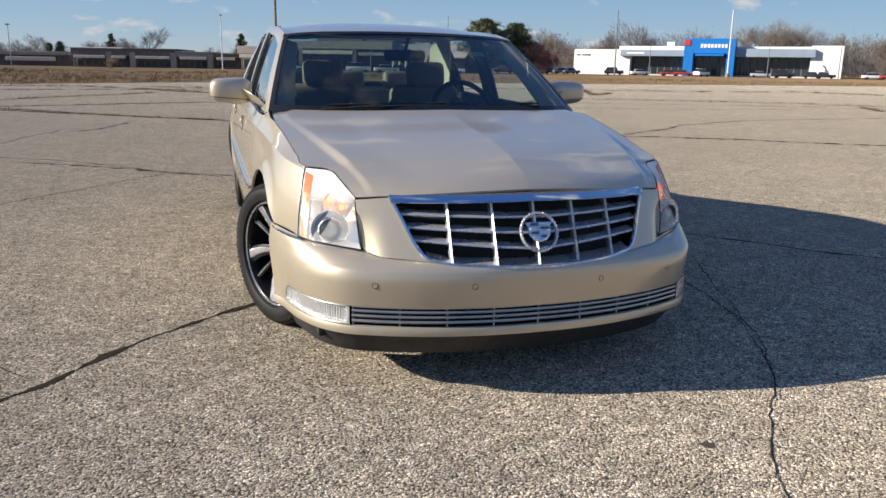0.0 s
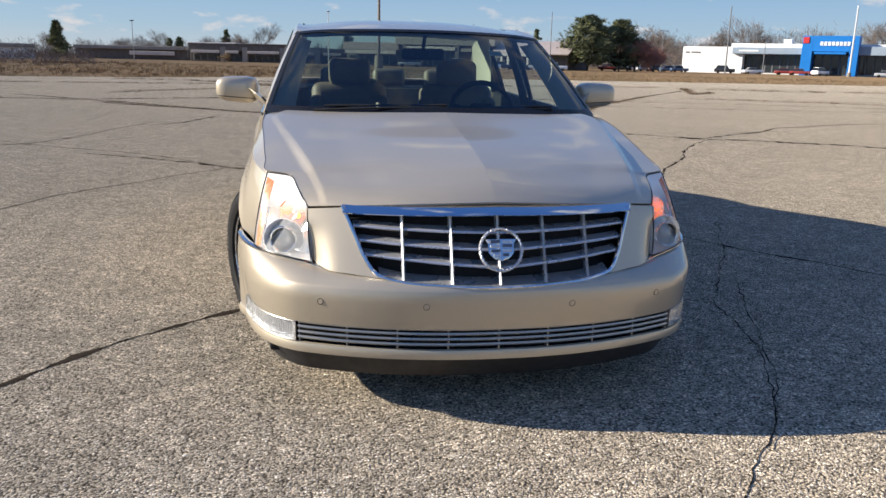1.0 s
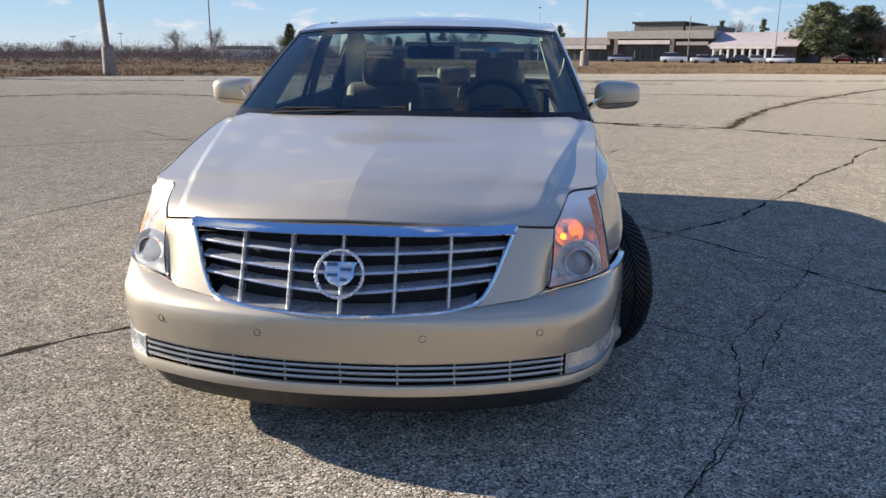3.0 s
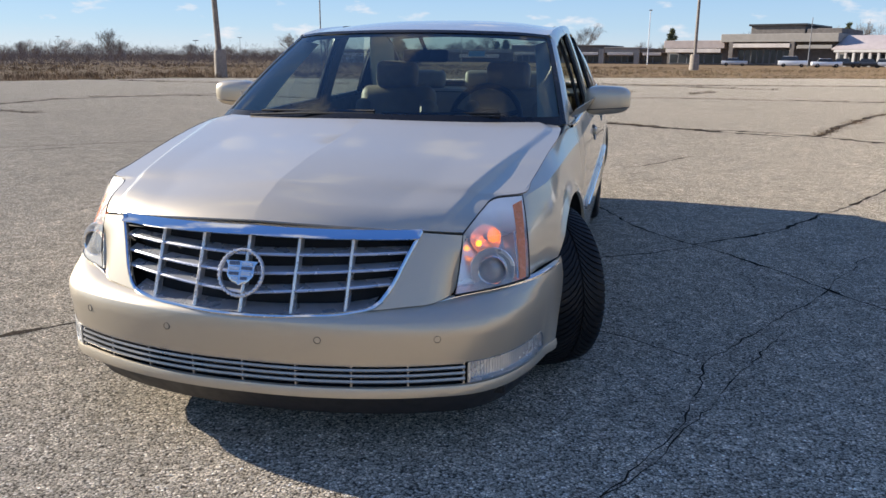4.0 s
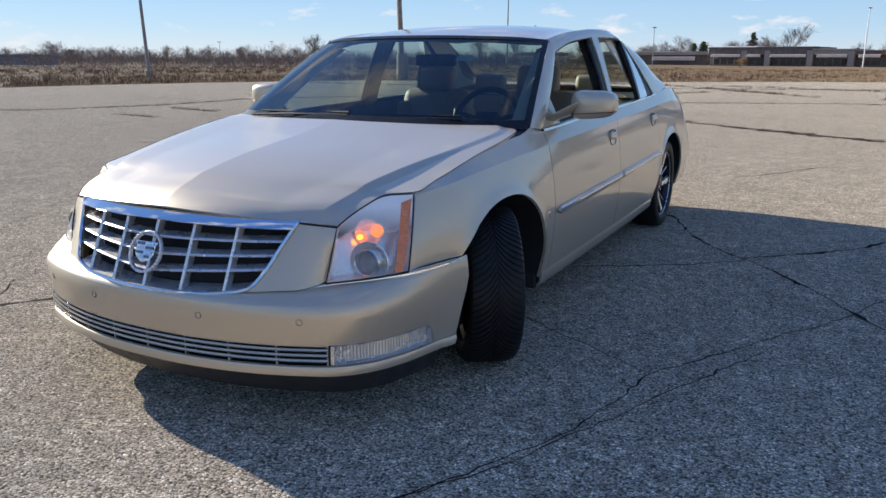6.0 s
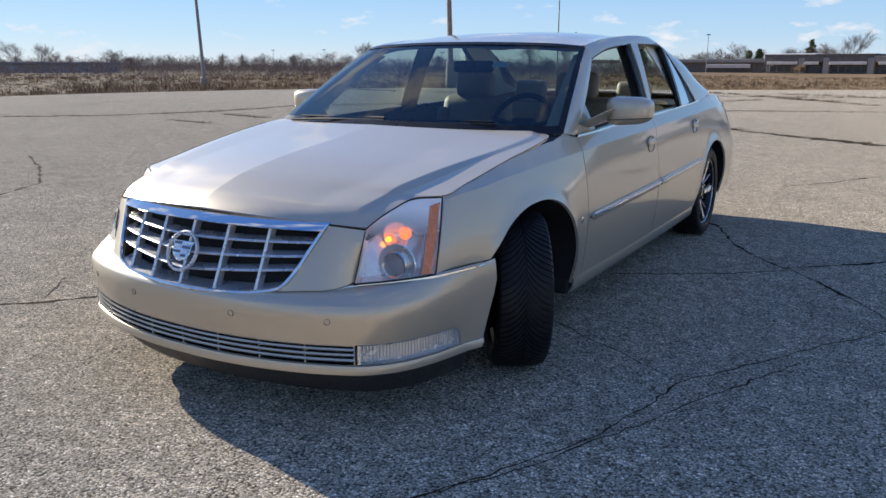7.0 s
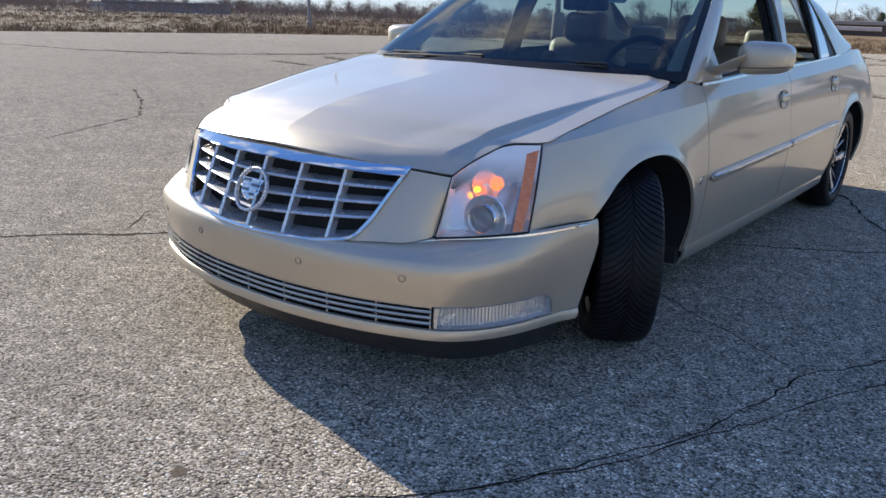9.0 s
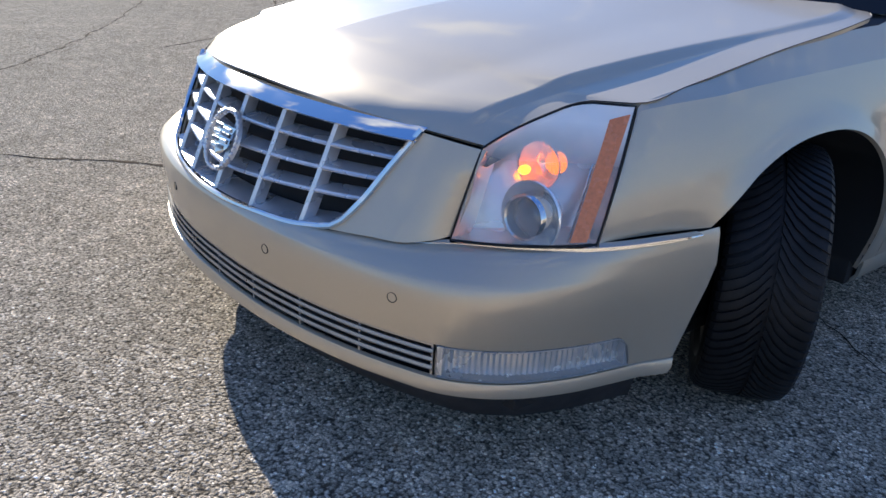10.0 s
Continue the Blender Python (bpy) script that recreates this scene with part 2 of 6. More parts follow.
def m_haze(name):
    """Aged clear plastic: mostly clear, with a worn milky film."""
    m = m_glass(name, (0.95, 0.95, 0.93), 0.03, 1.42)
    n, l = m.node_tree.nodes, m.node_tree.links
    out = next(q for q in n if q.bl_idname == "ShaderNodeOutputMaterial")
    base = out.inputs[0].links[0].from_socket
    film = n.new("ShaderNodeBsdfDiffuse")
    film.inputs[0].default_value = (0.86, 0.86, 0.84, 1)
    co = n.new("ShaderNodeTexCoord")
    sep = n.new("ShaderNodeSeparateXYZ")
    noi = n.new("ShaderNodeTexNoise")
    noi.inputs["Scale"].default_value = 9
    ramp = n.new("ShaderNodeValToRGB")
    ramp.color_ramp.elements[0].position, ramp.color_ramp.elements[1].position = 0.30, 0.80
    ramp.color_ramp.elements[0].color, ramp.color_ramp.elements[1].color = (0.12, 0.12, 0.12, 1), (0.24, 0.24, 0.24, 1)
    mix = n.new("ShaderNodeMixShader")
    l.new(co.outputs["Object"], noi.inputs["Vector"])
    l.new(noi.outputs["Fac"], ramp.inputs[0])
    # the film is thickest along the upper edge, where the plastic has weathered most
    top = n.new("ShaderNodeMapRange")
    top.inputs[1].default_value, top.inputs[2].default_value, top.inputs[3].default_value, top.inputs[4].default_value = 0.56, 0.86, 0.0, 0.70
    both = n.new("ShaderNodeMath")
    both.operation = "ADD"
    l.new(co.outputs["Generated"], sep.inputs[0])
    l.new(sep.outputs[2], top.inputs[0])
    l.new(ramp.outputs[0], both.inputs[0])
    l.new(top.outputs[0], both.inputs[1])
    l.new(both.outputs[0], mix.inputs[0])
    l.new(base, mix.inputs[1])
    l.new(film.outputs[0], mix.inputs[2])
    l.new(mix.outputs[0], out.inputs[0])
    return m


LENS_AGED = m_haze("aged_headlamp_lens")
MIRROR = plain("mirror_glass", (0.86, 0.87, 0.88), 0.02, 1.0)
REFLECT = plain("headlamp_reflector", (0.93, 0.94, 0.95), 0.24, 0.65, grain=0.04, size=12)
AMBER = plain("amber_reflector", (0.62, 0.21, 0.09), 0.25, grain=0.15, size=120)
AMBER_LIT = plain("amber_lit", (0.9, 0.35, 0.05), 0.4, Emission_Color=(1.0, 0.22, 0.006, 1), Emission_Strength=0.5)
BULB = plain("bulb_lit", (0.9, 0.4, 0.05), 0.4, Emission_Color=(1.0, 0.26, 0.008, 1), Emission_Strength=1.8)
LEATHER = plain("cream_leather", (0.23, 0.195, 0.145), 0.5, grain=0.12, size=14, bump=0.15)
DASH = plain("dark_dashboard", (0.010, 0.010, 0.010), 0.62, grain=0.2, size=60, bump=0.15)
LINER = plain("cream_trim_cloth", (0.68, 0.66, 0.56), 0.9, grain=0.08, size=80)
RIM_SILVER = plain("machined_alloy", (0.66, 0.66, 0.67), 0.28, 0.85, grain=0.05, size=40)
RIM_BLACK = plain("gloss_black_alloy", (0.014, 0.014, 0.016), 0.25, grain=0.2, size=20)


# ---- geometry helpers ----
def spl(*pts):
    """A smooth curve through points, as a function of 0..1 along its chords."""
    p = np.array(pts, float)
    d = np.r_[0, np.cumsum(np.linalg.norm(np.diff(p, axis=0), axis=1))]
    d /= d[-1]
    m = np.gradient(p, d, axis=0, edge_order=2 if len(p) > 2 else 1)

    def at(t):
        t = min(max(t, 0.0), 1.0)
        i = min(int(np.searchsorted(d, t, "right")) - 1, len(p) - 2)
        h = d[i + 1] - d[i]
        s = (t - d[i]) / h
        return Vector(p[i] * (2 * s**3 - 3 * s**2 + 1) + m[i] * h * (s**3 - 2 * s**2 + s) + p[i + 1] * (3 * s**2 - 2 * s**3) + m[i + 1] * h * (s**3 - s**2))

    return at


def fun(*pts):
    """Smooth y = f(x), or several values, through (x, values...)."""
    xs = np.array([q[0] for q in pts], float)
    ys = np.array([q[1:] for q in pts], float)
    m = np.gradient(ys, xs, axis=0)

    def at(x):
        x = min(max(x, xs[0]), xs[-1])
        i = min(int(np.searchsorted(xs, x, "right")) - 1, len(xs) - 2)
        h = xs[i + 1] - xs[i]
        s = (x - xs[i]) / h
        v = ys[i] * (2 * s**3 - 3 * s**2 + 1) + m[i] * h * (s**3 - 2 * s**2 + s) + ys[i + 1] * (3 * s**2 - 2 * s**3) + m[i + 1] * h * (s**3 - s**2)
        return v[0] if len(v) == 1 else v

    return at


def lin(a, b, n):
    return [a + (b - a) * i / n for i in range(n + 1)]


def sheet(f, us, vs, flip=False):
    """A grid of f(u, v)."""
    bm = bmesh.new()
    rows = [[bm.verts.new(f(u, v)) for u in us] for v in vs]
    for a, b in zip(rows, rows[1:]):
        for i in range(len(us) - 1):
            q = (a[i], a[i + 1], b[i + 1], b[i])
            if len({tuple(round(c, 6) for c in w.co) for w in q}) < 3:
                continue
            bm.faces.new(q[::-1] if flip else q)
    return bm


def thicken(bm, t):
    """Give an open sheet a back and edges."""
    bm.normal_update()
    front = list(bm.faces)
    rim = [(e.verts[0], e.verts[1], e.link_loops[0].vert) for e in bm.edges if e.is_boundary]
    back = {v: bm.verts.new(v.co - v.normal * t) for v in list(bm.verts)}
    for f in front:
        bm.faces.new([back[v] for v in reversed(f.verts)])
    for a, b, first in rim:
        if first is not a:
            a, b = b, a
        bm.faces.new((b, a, back[a], back[b]))


SHELLS = {"fender", "front_door", "rear_door", "rear_quarter", "sill", "bumper_cover", "bumper_lip", "air_dam", "nose_panel", "hood", "front_pillar", "pillar_foot", "roof_rail", "roof", "rear_pillar", "trunk_lid", "tail_panel"}


def part(name, bm, material, parent=None, label="", thick=0.0, sharp=32):
    """One mesh object out of a bmesh, under a thing or a part."""
    me = bpy.data.meshes.new(name)
    bmesh.ops.remove_doubles(bm, verts=bm.verts, dist=1e-6)
    if thick and name in SHELLS:
        bm.normal_update()
        turn = 0.0
        for fc in bm.faces:
            c = fc.calc_center_median()
            turn += fc.normal.dot(c - Vector((0, min(max(c.y, -0.2), 3.3), 0.45))) * fc.calc_area()
        if turn < 0:
            bmesh.ops.reverse_faces(bm, faces=bm.faces)
    if thick:
        thicken(bm, thick)
    bm.to_mesh(me)
    bm.free()
    me.polygons.foreach_set("use_smooth", [True] * len(me.polygons))
    me.set_sharp_from_angle(angle=radians(sharp))
    me.materials.append(material)
    ob = new(name, me)
    if parent:
        ob.parent = parent
    if label:
        tagged(ob, label)
    return ob


def thing(name, label, category, m=Matrix(), group="", kind=""):
    ob = new(name)
    ob.matrix_world = m
    return tagged(ob, label, category, group, kind)


def tube(points, r, n=8, closed=False, taper=None):
    """A round rod along points."""
    bm = bmesh.new()
    pts = [Vector(p) for p in points]
    rings = []
    k = len(pts)
    for i, p in enumerate(pts):
        a = pts[(i - 1) % k] if (closed or i) else p
        b = pts[(i + 1) % k] if (closed or i < k - 1) else p
        d = (b - a).normalized()
        side = d.cross(Vector((0, 0, 1)))
        side = side.normalized() if side.length > 1e-4 else Vector((1, 0, 0))
        up = side.cross(d)
        rr = r if taper is None else r * taper(i / (k - 1))
        rings.append([bm.verts.new(p + rr * (math.cos(w) * side + math.sin(w) * up)) for w in [2 * math.pi * j / n for j in range(n)]])
    for i in range(k if closed else k - 1):
        a, b = rings[i], rings[(i + 1) % k]
        for j in range(n):
            bm.faces.new((a[j], a[(j + 1) % n], b[(j + 1) % n], b[j]))
    if not closed:
        bm.faces.new(rings[0][::-1])
        bm.faces.new(rings[-1])
    return bm


def spin(profile, n=48, axis="x", a0=0.0, a1=2 * math.pi):
    """A turned body from (along, radius) pairs about an axis."""
    bm = bmesh.new()
    full = a1 - a0 > 6.28
    rings = []
    for j in range(n if full else n + 1):
        w = a0 + (a1 - a0) * j / n
        c, s = math.cos(w), math.sin(w)
        rings.append([bm.verts.new({"x": (x, r * c, r * s), "y": (r * c, x, r * s), "z": (r * c, r * s, x)}[axis]) for x, r in profile])
    for j in range(n):
        a, b = rings[j], rings[(j + 1) % len(rings)]
        for i in range(len(profile) - 1):
            try:
                bm.faces.new((a[i], a[i + 1], b[i + 1], b[i]))
            except ValueError:
                pass
    bmesh.ops.recalc_face_normals(bm, faces=bm.faces)
    return bm


def box(x0, x1, y0, y1, z0, z1, bevel=0.0, seg=2):
    bm = bmesh.new()
    bmesh.ops.create_cube(bm, size=1)
    bmesh.ops.transform(bm, matrix=Matrix.LocRotScale(((x0 + x1) / 2, (y0 + y1) / 2, (z0 + z1) / 2), None, (x1 - x0, y1 - y0, z1 - z0)), verts=bm.verts)
    if bevel:
        bmesh.ops.bevel(bm, geom=bm.edges[:], offset=bevel, segments=seg, affect="EDGES", profile=0.5)
    return bm


def turned(bm, m):
    bmesh.ops.transform(bm, matrix=m, verts=bm.verts)
    return bm


# ---- the car: its governing curves ----
car = thing("sedan", "champagne gold full-size sedan parked on the cracked asphalt lot", "car")
AXLE_F, AXLE_R, HUB = -0.06, 3.22, 0.345
WIDE = fun((-0.8, 0.838), (-0.64, 0.868), (-0.45, 0.922), (0, 0.952), (0.5, 0.96), (1.5, 0.965), (3.05, 0.96), (3.6, 0.958), (4.0, 0.945), (4.27, 0.89))
CREASE = fun((-0.8, 0.795), (-0.62, 0.822), (-0.35, 0.858), (-0.05, 0.878), (0.23, 0.894), (0.5, 0.908), (1.4, 0.938), (2.4, 0.966), (3.5, 0.985), (4.27, 0.93))
RAIL = fun((-0.80, 0.775, 0.795), (-0.635, 0.802, 0.828), (-0.2, 0.838, 0.918), (0.23, 0.862, 0.970), (0.5, 0.886, 0.972), (1.0, 0.893, 0.990), (1.7, 0.894, 1.010), (2.4, 0.888, 1.032), (2.86, 0.880, 1.050), (3.25, 0.862, 1.080), (3.7, 0.830, 1.075), (4.0, 0.78, 1.045), (4.27, 0.70, 0.98))
TOPZ = fun((0.9, 1.390), (1.0, 1.406), (1.22, 1.440), (1.44, 1.460), (1.67, 1.475), (2.0, 1.484), (2.3, 1.476), (2.5, 1.442), (2.7, 1.36), (2.95, 1.25))
# how far up the side the glass reaches
GLASS_H = fun((0.5, 0.80), (1.00, 0.85), (1.22, 0.89), (1.44, 0.902), (1.67, 0.905), (2.0, 0.905), (2.4, 0.92))


def side_x(y, z):
    w = WIDE(y)
    xr, zr = RAIL(y)
    zm, zc = 0.60, min(CREASE(y), zr - 0.004)
    if z <= zm:
        return w - 0.055 * ((zm - z) / 0.40) ** 2
    if z <= zc:
        return w - 0.58 * (w - xr) * ((z - zm) / (zc - zm)) ** 1.6
    return w - (w - xr) * (0.58 + 0.42 * (z - zc) / (zr - zc))


def flare(y, z):
    """The swell of the body round the wheel openings."""
    out = 0.0
    for yc, af in ((-0.06, 0.5), (3.22, 0.46)):
        q = math.hypot((y - yc) / (af if y < yc else 0.43), max(0, z - 0.28) / 0.467) - 1
        out += 0.013 * math.exp(-((q / 0.085) ** 2))
    return out * min(1, max(0, (z - 0.30) / 0.15)) * min(1, max(0, (y + 0.55) / 0.15))


def side_rows(z0, y, n=14):
    """Heights from z0 up to the rail, with one on the shoulder crease."""
    zr = RAIL(y)[1]
    zc = max(z0 + 0.002, min(CREASE(y), zr - 0.004))
    return lin(z0, zc, n) + lin(zc, zr, 3)[1:]


def upper(y, h):
    """The greenhouse's side, from the belt (h 0) to the roof rail (h 1)."""
    xb, zb = RAIL(y)
    xt = 0.712 - 0.015 * max(0, y - 1.6)
    return Vector((xb - 0.012 + (xt - xb + 0.012) * h + 0.05 * h * (1 - h), y, zb + (TOPZ(y) - zb) * h))


def arch(yc, a_front, a_rear, w):
    """The wheel opening's edge at angle w, 0 in front to pi behind."""
    c, s = math.cos(w), math.sin(w)
    a = a_front if c > 0 else a_rear
    return yc - a * math.copysign(abs(c) ** 0.87, c), 0.28 + 0.467 * abs(s) ** 0.87


L_TOP = spl((0.652, -0.910, 0.742), (0.672, -0.862, 0.773), (0.692, -0.782, 0.803), (0.709, -0.714, 0.822), (0.722, -0.695, 0.826), (0.760, -0.672, 0.829), (0.804, -0.645, 0.831))
L_LOW = spl((0.642, -0.970, 0.557), (0.75, -0.890, 0.567), (0.853, -0.770, 0.578))


def lamp(a, b, deep=0.0):
    """The headlamp's face, inner to outer and low to high."""
    p = L_LOW(a).lerp(L_TOP(a), b)
    n = Vector((0.55 + 0.25 * a, -0.75 + 0.25 * a, 0.25)).normalized()
    return p + n * (0.075 * a * (1 - a) * (1 - b ** 3) + 0.03 * b * (1 - b)) - n * deep


def panel(name, cols, material=PAINT, label="", sx=1, thick=0.012, front=None):
    """A side panel out of columns (y, bottom z); front(z) slants the first columns."""
    y0, y1 = cols[0][0], cols[-1][0]
    n = 14

    def f(i, j):
        y, zb = cols[i]
        z = side_rows(zb, y, n)[j]
        if front:
            u = (y - y0) / (y1 - y0)
            y = y + (front(z) - y0) * max(0, 1 - 3.0 * u) ** 1.0
            z = side_rows(zb, y, n)[j]
            w = max(0, 1 - 4.0 * u) ** 1.6
            e = lamp(1.0, min(1, max(0, (z - 0.578) / 0.25)), 0.002)
            q = Vector((side_x(y, z), y, z)).lerp(Vector((e.x + 0.002, e.y + 0.006, z)), w)
            return (sx * (q.x + flare(y, z) * (1 - w)), q.y, q.z)
        return (sx * (side_x(y, z) + flare(y, z)), y, z)

    return part(name, sheet(f, range(len(cols)), range(n + 4), flip=sx > 0), material, car, label, thick, sharp=10)


LAMP_EDGE = lambda z: -0.775 + (z - 0.577) / 0.25 * 0.14
W_SEAM = next(w for w in lin(0, 1.5, 300) if arch(AXLE_F, 0.5, 0.43, w)[1] > 0.578)
for sx in (1, -1):
    cols = [(y, 0.5775) for y in lin(-0.77, arch(AXLE_F, 0.5, 0.43, W_SEAM)[0], 10)][:-1]
    cols += [arch(AXLE_F, 0.5, 0.43, w) for w in lin(W_SEAM, math.pi, 36)]
    cols += [(y, 0.30) for y in lin(0.38, 0.47, 4)]
    panel("fender", cols, sx=sx, front=LAMP_EDGE)
    panel("front_door", [(y, 0.30) for y in lin(0.475, 1.655, 28)], sx=sx)
    w_end = 0.25
    cols = [(y, 0.30) for y in lin(1.66, 2.73, 20)] + [arch(AXLE_R, 0.46, 0.43, w) for w in lin(0.02, w_end, 4)]
    panel("rear_door", cols, sx=sx)
    cols = [arch(AXLE_R, 0.46, 0.43, w) for w in lin(w_end + 0.012, math.pi, 34)] + [(y, 0.30) for y in lin(3.66, 4.27, 16)]
    panel("rear_quarter", cols, sx=sx)
    # sill
    f = lambda y, k: (sx * (side_x(y, 0.30) + (-0.016, -0.003, -0.002, -0.008, -0.03, -0.14)[k]), y, (0.36, 0.297, 0.285, 0.245, 0.215, 0.205)[k])
    part("sill", sheet(f, lin(0.405, 2.74, 40), range(6), flip=sx < 0), PAINT, car, thick=0.01)
    # dark strips added behind the shut lines to keep cabin light out of them
    for y0 in (0.4725, 1.6575):
        f = lambda k, z: (sx * (side_x(y0, z) - 0.018), y0 + (-0.03, 0.03)[k], z)
        part("door_seal", sheet(f, range(2), lin(0.29, RAIL(y0)[1] - 0.01, 14)), DARK, car)
    # side moulding with a bright strip
    for name, ya, yb in (("front_door_moulding", 0.50, 1.650), ("rear_door_moulding", 1.667, 2.74)):
        def f(y, k, ya=ya, yb=yb):
            z = 0.588 + 0.022 * (y - 0.5)
            z += (0.022, 0.020, 0.004, -0.012, -0.020, -0.022)[k] * (1 if ya + 0.02 < y else 0.2)
            return (sx * (side_x(y, z) + (0.001, 0.011, 0.015, 0.014, 0.010, 0.001)[k]), y, z)
        mould = part(name, sheet(f, lin(ya, yb, 24), range(6), flip=sx > 0), PAINT, car)
        def f(y, k):
            z = 0.588 + 0.022 * (y - 0.5) + (0.012, 0.009, 0.001, -0.002)[k]
            return (sx * (side_x(y, z) + (0.012, 0.0195, 0.0195, 0.012)[k]), y, z)
        part("bright_strip", sheet(f, lin(ya + 0.02, yb, 24), range(4), flip=sx > 0), CHROME, mould, "bright chrome strip")
    # wheel housings
    for yc, name in ((AXLE_F, "front_wheel_liner"), (AXLE_R, "rear_wheel_liner")):
        af = 0.5 if yc < 1 else 0.46
        def f(w, k):
            y, z = arch(yc, af, 0.43, w)
            return (sx * (side_x(y, z) + flare(y, z) - (0.002, 0.012, 0.025, 0.38)[k]), y + (0, 0, 0, 0)[k], z + (0.0, 0.006, 0.02, 0.02)[k])
        part(name, sheet(f, lin(0.0, math.pi, 40), range(4), flip=sx > 0), DARK, car)
        def f(w, k):
            y, z = arch(yc, af, 0.43, w)
            return (sx * 0.56, y, z + 0.02 if k else 0.2)
        part(name + "_wall", sheet(f, lin(0.0, math.pi, 20), range(2)), DARK, car)

# ---- bumper cover ----
PLAN = spl((0, -1.203), (0.255, -1.188), (0.45, -1.148), (0.612, -1.092), (0.722, -1.037), (0.807, -0.947), (0.864, -0.83), (0.902, -0.69), (0.928, -0.56), (0.942, -0.46))
UPPER_LINE = spl((0, -1.192, 0.510), (0.25, -1.168, 0.518), (0.43, -1.105, 0.530), (0.58, -1.012, 0.543), (0.645, -0.965, 0.553), (0.76, -0.885, 0.566), (0.845, -0.785, 0.574), (0.905, -0.62, 0.577), (0.928, -0.455, 0.578))


def plan_at(s):
    """Point and outward normal of the bumper's plan at s in -1..1."""
    a = abs(s)
    p, q = PLAN(a), PLAN(min(1, a + 0.01)) - PLAN(max(0, a - 0.01))
    nrm = Vector((-q[1], q[0])).normalized()
    if nrm.dot(Vector((p[0], p[1] + 0.3))) < 0:
        nrm = -nrm
    if a < 0.01:
        nrm = Vector((0, -1))
    k = -1 if s < 0 else 1
    return Vector((k * p[0], p[1])), Vector((k * nrm[0], nrm[1]))


def bumper_pt(s, z, off):
    p, nrm = plan_at(s)
    lean = 0.09 * max(0, abs(s) - 0.88) / 0.12 * (0.50 - z) / 0.22 if z < 0.5 else 0
    q = p + nrm * off
    return Vector((q[0], q[1] - lean, z))


def end_s(x):
    return next(a for a in lin(0, 1, 400) if PLAN(a)[0] >= x)


S_GRILLE, S_FOG = end_s(0.697), end_s(0.898)
SS = sorted(set(lin(-1, 1, 96) + [k * (S_FOG + 0.030 * q) for k in (-1, 1) for q in (0, 0.06, 0.15, 0.3, 0.5, 0.75, 1)]))


def cover_low(s):
    """Lower edge of the cover: over the grille and fog lamp, then down to the lip."""
    e = min(1, max(0, (abs(s) - S_FOG) / 0.030))
    return 0.362 - 0.074 * (1 - math.sqrt(max(0, 1 - e * e)))


def cover(s, k):
    p, nrm = plan_at(s)
    if k < 4:
        z0 = cover_low(s)
        z = (z0, 0.40 - 0.3 * (0.362 - z0), 0.45, 0.497)[k]
        return bumper_pt(s, z, (-0.012, -0.006, 0.0, 0.0)[k])
    up = UPPER_LINE(abs(s))
    up = Vector((math.copysign(up[0], s), up[1], up[2]))
    lo = bumper_pt(s, 0.497, 0.0)
    if k == 7:
        return up
    v = (0.10, 0.32, 0.65)[k - 4]
    q = lo.lerp(up, v)
    q.z = lo.z + (up.z - lo.z) * (1 - (1 - v) ** 2.0)
    return q


part("bumper_cover", sheet(cover, SS, range(8)), PAINT, car, "champagne painted front bumper cover", thick=0.012, sharp=75)


def lip(s, k):
    z = (0.288, 0.285, 0.27, 0.252, 0.246, 0.25)[k]
    return bumper_pt(s, z, (-0.018, -0.009, -0.004, -0.008, -0.022, -0.06)[k])


part("bumper_lip", sheet(lip, SS, range(6), flip=True), PAINT, car, thick=0.006)
part("air_dam", sheet(lambda s, k: bumper_pt(s, (0.262, 0.20, 0.15)[k], (-0.03, -0.055, -0.075)[k]) + Vector((0, 0.02 * k, 0)), lin(-0.9, 0.9, 60), range(3), flip=True), BLACK, car, "black plastic air dam", thick=0.008)
part("lower_grille_backing", sheet(lambda s, k: bumper_pt(s, (0.262, 0.372)[k], -0.054), lin(-S_GRILLE, S_GRILLE, 40), range(2)), DARK, car)
low = part("lower_grille", sheet(lambda s, k: bumper_pt(s, 0.3615 + (0.002, -0.004, -0.004)[k], (-0.012, -0.012, -0.06)[k]), lin(-S_GRILLE, S_GRILLE, 60), range(3), flip=True), LOWBAR, car, "brushed silver lower grille with thin bars", thick=0.002)
for z in (0.343, 0.324, 0.305):
    prof = ((-0.02, 0.0055), (-0.012, 0.0065), (-0.010, 0.0), (-0.014, -0.005), (-0.05, -0.003))
    part("bar", sheet(lambda s, k: bumper_pt(s, z + prof[k][1], prof[k][0]), lin(-S_GRILLE, S_GRILLE, 60), range(5), flip=True), LOWBAR, low)
for i in range(9):
    s = (-4 + i) / 4 * S_GRILLE * 0.995
    part("upright", sheet(lambda k, j: bumper_pt(s + (-0.0022, -0.002, 0.002, 0.0022)[k], (0.287, 0.362)[j], (-0.045, -0.016, -0.016, -0.045)[k]), range(4), range(2)), LOWBAR, low, thick=0.001)

